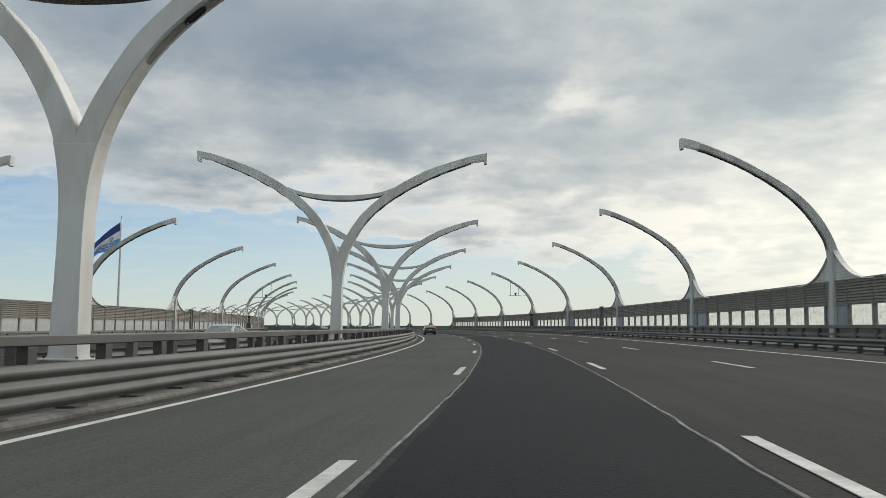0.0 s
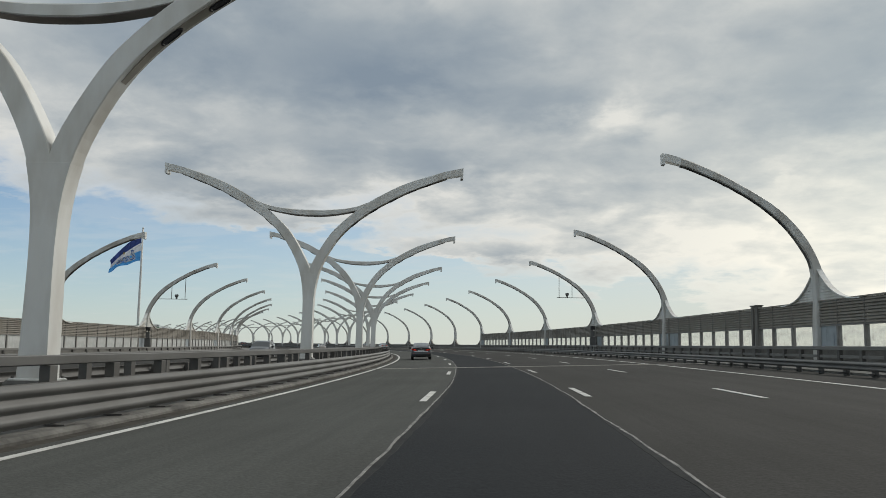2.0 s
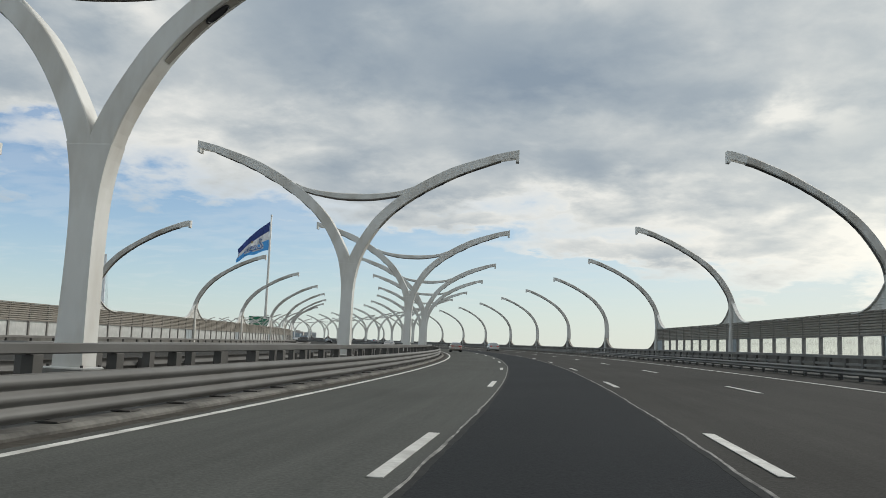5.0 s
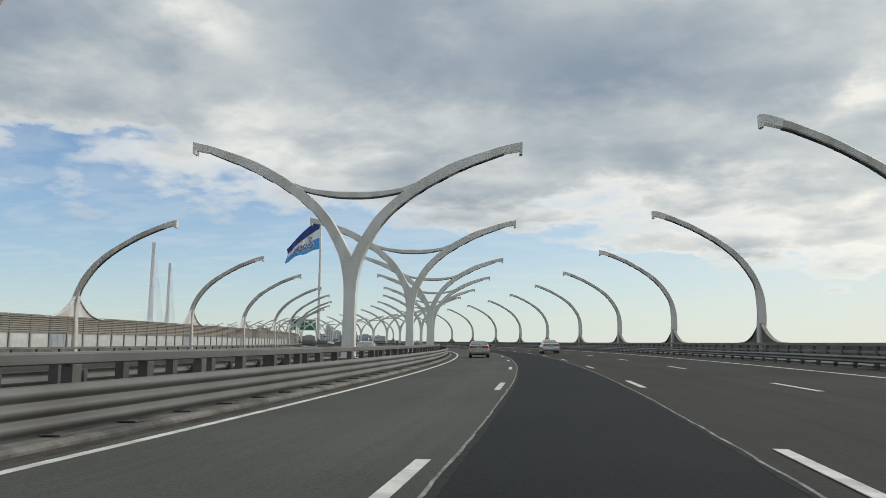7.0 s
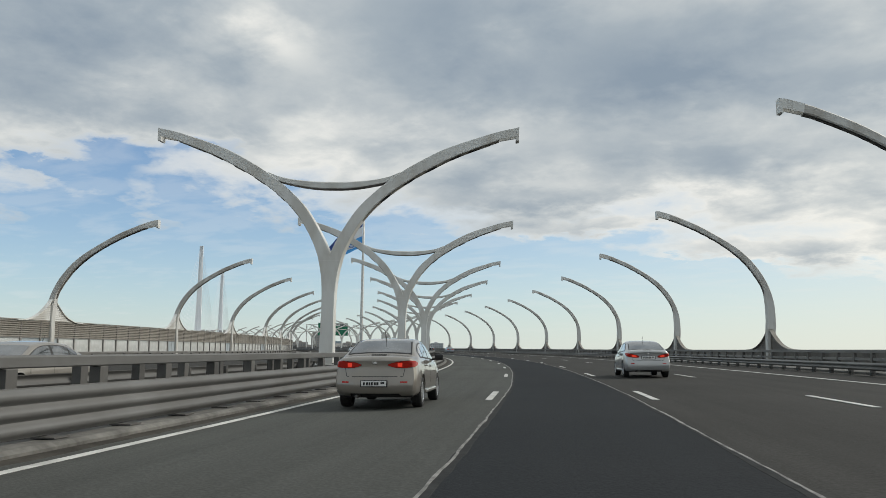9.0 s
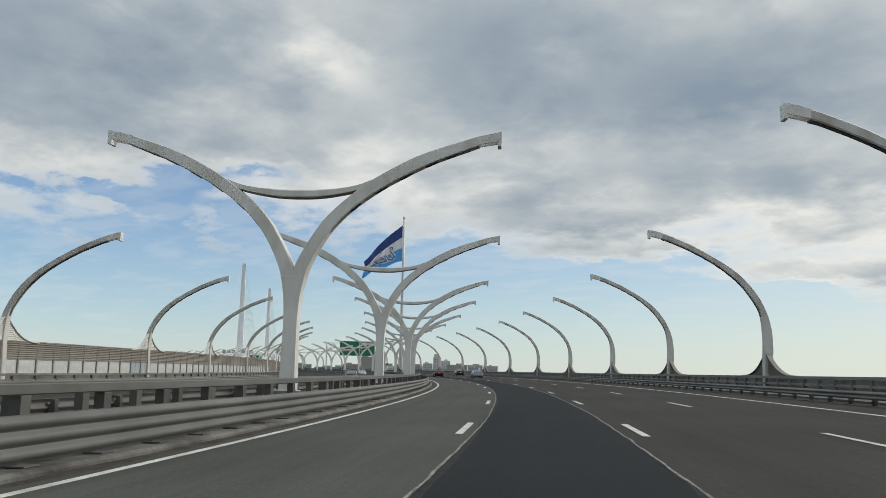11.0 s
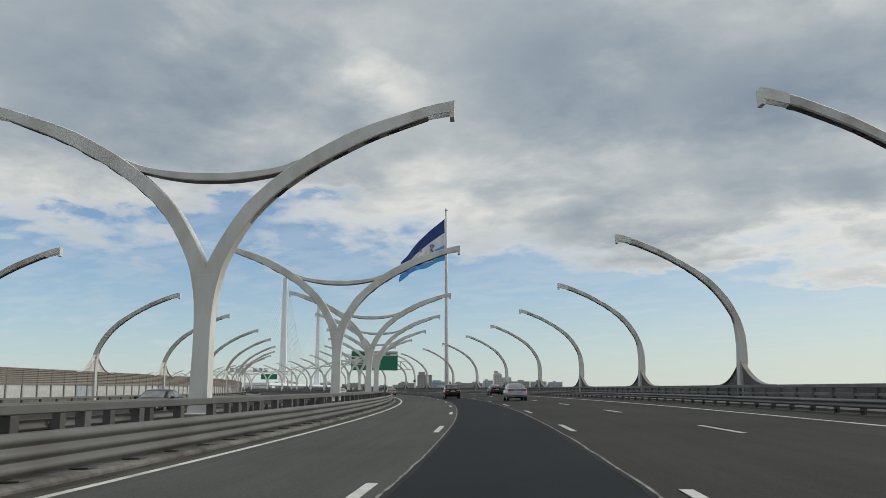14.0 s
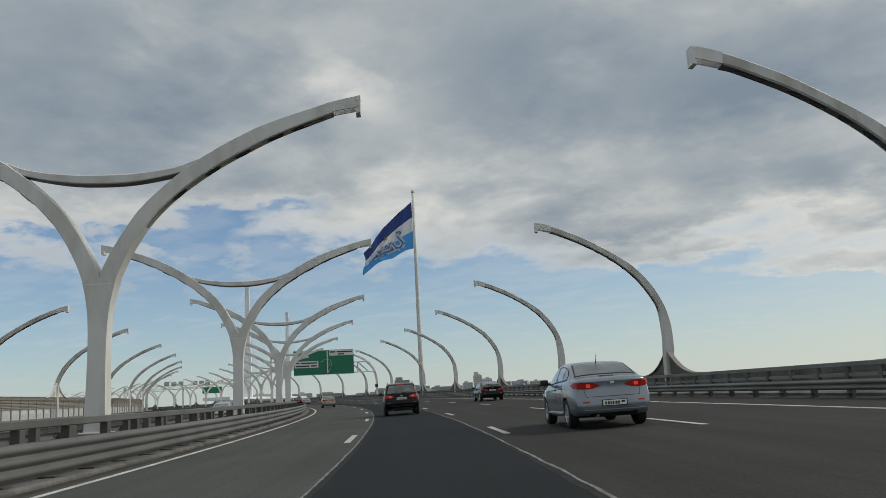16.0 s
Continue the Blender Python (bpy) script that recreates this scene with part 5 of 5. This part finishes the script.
# plain swash emblem: blue strokes on a white ground, with a small gold star above
SWASH = [[(0.34, 0.42), (0.27, 0.46), (0.25, 0.52), (0.31, 0.50), (0.34, 0.42)], [(0.33, 0.52), (0.26, 0.66), (0.20, 0.80), (0.26, 0.86), (0.34, 0.80), (0.40, 0.66)],
         [(0.40, 0.66), (0.46, 0.58), (0.49, 0.70), (0.55, 0.56), (0.58, 0.70), (0.64, 0.54), (0.67, 0.68), (0.74, 0.56)], [(0.34, 0.80), (0.55, 0.78), (0.78, 0.70)]]
for mat, width, lifts, nm in ((FLAG_WHITE, 2.7, (-0.08, 0.08), "white ground of the emblem"), (FLAG_INK, 0.62, (-0.16, 0.16), "blue swash strokes")):
    for lift in lifts:
        bm = bmesh.new()
        for line in SWASH:
            for (ua, va), (ub, vb) in zip(line, line[1:]):
                n = 5
                for i in range(n):
                    p = [cloth(ua + (ub - ua) * k / n, va + (vb - va) * k / n, lift) for k in (i, i + 1)]
                    bar(bm, p[0], p[1], 0.05, width)
        part("emblem", bm, mat, flag, nm)
bm = bmesh.new()
for a in range(5):
    u, v = 0.56, 0.34
    q = cloth(u, v)
    for lift in (-0.2, 0.2):
        bar(bm, q + Vector((0, lift, 0)), q + Vector((1.3 * math.sin(a * math.tau / 5), lift, 1.3 * math.cos(a * math.tau / 5))), 0.05, 0.5)
part("star", bm, FLAG_GOLD, flag, "small gold star")
tagged(flag, "large blue, white and sky-blue flag blowing from the tall pole", "flag")

# ---- direction sign over the carriageway ----
GREEN = material("green_sign_sheet", (0.004, 0.16, 0.085), 0.45, grain=0.05, grain_scale=2, stain=0.2)
SIGNWHITE = material("white_sign_sheet", (0.62, 0.64, 0.62), 0.5, grain=0.04)
SIGNBACK = material("grey_sign_back", (0.30, 0.31, 0.31), 0.6, grain=0.1)
SIGNTEXT = material("dark_sign_print", (0.03, 0.04, 0.05), 0.6, grain=0.05)
gan = new("sign_gantry")
gan.matrix_basis = stand(621.0, 0.2)
Z0 = 6.45
BARS_L = ((0.04, 0.20, 0.72), (0.26, 0.96, 0.72), (0.05, 0.62, 0.28), (0.68, 0.93, 0.28))
BARS_R = ((0.04, 0.25, 0.68), (0.32, 0.95, 0.68), (0.36, 0.62, 0.26))
for x0, x1, zt, panel, bars in ((-2.6, 5.38, 12.08, (-2.4, 3.05, 8.15, 9.65), BARS_L), (5.40, 11.35, 12.15, (5.62, 11.25, 10.75, 12.02), BARS_R)):
    bm = bmesh.new()
    box(bm, (x0 + x1) / 2, 0, (Z0 + zt) / 2, x1 - x0, 0.10, zt - Z0, bevel=0.03)
    b = part("board", bm, GREEN, gan, "green direction board")
    bm = bmesh.new()
    for za, zb2 in ((Z0 + 0.02, Z0 + 0.08), (zt - 0.08, zt - 0.02)):
        box(bm, (x0 + x1) / 2, -0.06, (za + zb2) / 2, x1 - x0 - 0.1, 0.02, 0.06)
    part("border", bm, SIGNWHITE, b)
    px0, px1, pz0, pz1 = panel
    bm = bmesh.new()
    box(bm, (px0 + px1) / 2, -0.075, (pz0 + pz1) / 2, px1 - px0, 0.03, pz1 - pz0, bevel=0.02)
    part("name_panel", bm, SIGNWHITE, b, "white name panel")
    for fa, fb, fz in bars:
        bm = bmesh.new()
        box(bm, px0 + (px1 - px0) * (fa + fb) / 2, -0.10, pz0 + (pz1 - pz0) * fz, (px1 - px0) * (fb - fa), 0.02, 0.30)
        part("text_bar", bm, SIGNTEXT, b)
bm = bmesh.new()
ringp = [(5.85 + 0.32 * math.sin(a * math.tau / 12), 8.75 + 0.32 * math.cos(a * math.tau / 12)) for a in range(13)]
branch = [(5.2, 6.95), (5.7, 7.5), (6.0, 8.1), (6.05, 9.2), (5.75, 9.75), (5.1, 10.0), (4.5, 9.9), (4.0, 9.5)]
for pl, w in (([(5.15, 6.8), (5.15, 11.9)], 0.24), (branch, 0.22), (ringp, 0.20), ([(4.35, 9.75), (3.55, 9.35)], 0.36)):
    for (xa, za), (xb, zb2) in zip(pl, pl[1:]):
        bar(bm, (xa, -0.09, za), (xb, -0.09, zb2), w, 0.04)
part("route_diagram", bm, SIGNWHITE, gan, "white route diagram")
for x0, x1, z in ((-7.6, 11.2, 8.0), (-7.6, 11.2, 11.2), (10.6, 16.6, 6.75), (11.0, 14.7, 9.1)):
    for y in (0.35, 0.95):
        bm = bmesh.new()
        bar(bm, (x0, y, z), (x1, y, z), 0.20)
        part("chord", bm, WHITE, gan)
for y in (0.35, 0.95):
    for (xa, za), (xb, zb2) in (((12.4, 6.75), (12.4, 9.1)), ((12.5, 9.05), (14.9, 6.8)), ((-7.4, 8.0), (-5.0, 11.2)), ((-5.0, 11.2), (-2.8, 8.0))):
        bm = bmesh.new()
        bar(bm, (xa, y, za), (xb, y, zb2), 0.15)
        part("lattice_bar", bm, WHITE, gan)
    bm = bmesh.new()
    bar(bm, (-7.6, y, 0.1), (-7.6, y, 11.4), 0.26)
    part("leg", bm, WHITE, gan)
BOW_OUT = [(17.05, 0.0), (17.08, 2.5), (17.05, 4.9), (16.55, 7.1), (15.65, 8.5), (14.35, 9.65), (13.0, 10.45), (11.4, 11.0), (9.6, 11.35)]
BOW_IN = [(16.55, 0.0), (16.60, 2.5), (16.58, 4.7), (16.10, 6.75), (15.25, 8.1), (14.05, 9.2), (12.75, 10.0), (11.25, 10.6), (9.6, 11.0)]
part("bowed_leg", ribbon(BOW_OUT, BOW_IN, (0.30, 0.26)), WHITE, gan, "bowed white steel leg").location = (0, 0.65, 0)
bm = bmesh.new()
box(bm, 16.55, -0.05, 3.4, 0.55, 0.6, 0.75, bevel=0.05)
part("control_box", bm, DARK, gan, "small dark box on the leg")
tagged(gan, "white bowed gantry with two large green direction boards", "road sign")

# gantry with signal boxes farther on
g2 = new("signal_gantry")
g2.matrix_basis = stand(766.0, -0.8)
bm = bmesh.new()
for z in (7.6, 8.9):
    for y in (0.0, 0.9):
        bar(bm, (-30.0, y, z), (13.0, y, z), 0.22)
for i in range(28):
    bar(bm, (-30 + i * 1.53, 0, 7.6 if i % 2 else 8.9), (-30 + (i + 1) * 1.53, 0, 8.9 if i % 2 else 7.6), 0.12)
part("truss", bm, WHITE, g2)
for x in (-30.0, OC, 13.0):
    bm = bmesh.new()
    bar(bm, (x, 0.4, 0.1), (x, 0.4, 9.0), 0.5)
    part("leg", bm, WHITE, g2)
for x in (-15.1, -12.5, -9.8, -4.5, -2.0, 0.3):
    bm = bmesh.new()
    box(bm, x, -0.3, 9.6, 1.7, 0.5, 1.6, bevel=0.06)
    part("signal_box", bm, SIGNBACK, g2, "dark signal box")
bm = bmesh.new()
box(bm, 2.0, -0.4, 6.6, 7.5, 0.12, 2.4, bevel=0.03)
part("board", bm, GREEN, g2, "green direction board")
tagged(g2, "white lattice gantry with dark signal boxes and a green board", "road sign")

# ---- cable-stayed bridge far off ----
# concrete and cables get an extra pale colour that imitates distance haze
HAZE = material("far_hazed_concrete", (0.80, 0.83, 0.85), 0.9, grain=0.05, grain_scale=0.1)
CABLE = material("far_hazed_stay_cable", (0.75, 0.77, 0.79), 0.7, grain=0.05)
for (x, y, zt), nm in (((-794.6, 964.3, 123.1), "nearer"), ((-1024.9, 1236.3, 128.6), "farther")):
    p = new("bridge_pylon")
    p.matrix_basis = pose(x, y, -17, 0, 0, 40.5)
    h = zt + 17
    for sx in (-1, 1):
        bm = bmesh.new()
        loft(bm, [[Vector((sx * cx + a * w, b * w * 1.3, z)) for a, b in ((-1, -1), (1, -1), (1, 1), (-1, 1))] for z, cx, w in ((0, 2.3, 2.2), (h * 0.35, 1.8, 1.7), (h * 0.7, 1.3, 1.3), (h, 1.05, 1.0))])
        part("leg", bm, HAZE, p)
    for z in (0.22, 0.6, 0.98):
        bm = bmesh.new()
        box(bm, 0, 0, h * z, 7.0 - 3.5 * z, 1.8, 2.0)
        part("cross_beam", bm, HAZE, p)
    for sy in (-1, 1):
        bm = bmesh.new()
        for k in range(11):
            f = k / 10
            for sx in (-1, 1):
                bar(bm, (sx * 2.2, sy * 1.2, h * (0.52 + 0.44 * f)), (sx * 9.0, sy * (40 + 118 * f), 24), 0.13)
        tagged(part("stay_fan", bm, CABLE, p, "fan of stay cables paled for haze"), kind="stuff")
    bm = bmesh.new()
    box(bm, 0, 0, 22.5, 22, 330, 2.4)
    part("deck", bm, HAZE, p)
    tagged(p, "tall concrete pylon of a distant cable-stayed bridge, haze in its pale colour", "bridge pylon", "bridge pylons")

# ---- far shore and town ----
LAND = material("far_shore_green", (0.045, 0.06, 0.04), 0.95, grain=0.4, grain_scale=0.03)
EX, EY = -134.6, 398.1


def polar(az, d):
    a = radians(az)
    return EX - d * math.sin(a), EY + d * math.cos(a)


bm = bmesh.new()
rings = []
for i in range(40):
    az = 18 + i * 2.2
    rings.append([Vector((*polar(az, d), z)) for d, z in ((1250 + 40 * math.sin(i), -17.4), (1300, -14.5), (2600, -13.0), (2600, -17.4))])
loft(bm, rings)
tagged(part("far_shore", bm, LAND), "low green far shore", "shore", kind="structure")
FACADES = [material("far_facade", c, 0.85, grain=0.06, grain_scale=0.2, stain=0.3, stain_scale=0.05) for c in ((0.50, 0.52, 0.54), (0.40, 0.375, 0.35), (0.58, 0.56, 0.53), (0.33, 0.40, 0.46))]
# windows lightened towards the wall tone, haze put into their colour
GLAZE = material("far_hazed_window_band", (0.24, 0.26, 0.285), 0.3)
rng = random.Random(5)


def building(az, d, w, h, dp, mat, steps=0):
    x, y = polar(az, d)
    b = new("far_building")
    b.matrix_basis = pose(x, y, -14.6, 0, 0, az + rng.uniform(-12, 12))
    bm = bmesh.new()
    box(bm, 0, 0, h / 2, w, dp, h)
    wl = part("wall", bm, mat, b)
    bm = bmesh.new()
    box(bm, rng.uniform(-0.2, 0.2) * w, 0, h + 1.3, w * rng.uniform(0.2, 0.5), dp * 0.5, 2.6)
    part("roof_housing", bm, mat, b)
    if steps:
        bm = bmesh.new()
        box(bm, -w * 0.2, 0, h + steps / 2, w * 0.45, dp * 0.8, steps)
        part("upper_block", bm, mat, b)
    bm = bmesh.new()
    nf, nw = max(2, int(h / 3.3)), max(3, int(w / 4.5))
    for i in range(nf):
        for j in range(nw):
            box(bm, -w / 2 + w * (j + 0.5) / nw, -dp / 2 - 0.05, 1.9 + i * 3.3, w / nw * 0.6, 0.2, 1.7)
    tagged(part("window_grid", bm, GLAZE, b), kind="stuff")
    tagged(b, "distant pale apartment block on the far shore", "building", "far town")


for az, d, w, h, st in ((33.8, 1500, 14, 42, 6), (33.2, 1520, 18, 36, 0), (34.5, 1480, 16, 30, 0), (39.0, 1450, 26, 40, 5), (40.3, 1500, 30, 26, 0), (31.3, 1550, 36, 24, 0), (30.6, 1560, 30, 20, 0),
                        (36.4, 1600, 60, 22, 0), (35.6, 1550, 40, 26, 0), (37.6, 1650, 50, 20, 0), (41.8, 1600, 60, 20, 0), (44.0, 1500, 44, 24, 0), (46.0, 1700, 50, 28, 0)):
    building(az, d, w, h, 16, FACADES[rng.randrange(4)], st)
for i in range(26):
    building(rng.uniform(30, 52), rng.uniform(1450, 2000), rng.uniform(22, 70), rng.uniform(12, 24), 16, FACADES[rng.randrange(4)], rng.choice((0, 0, 4)))
for i in range(34):
    building(rng.uniform(29, 84), rng.uniform(1420, 2100), rng.uniform(18, 60), rng.uniform(15, 30), 16, FACADES[rng.randrange(4)])
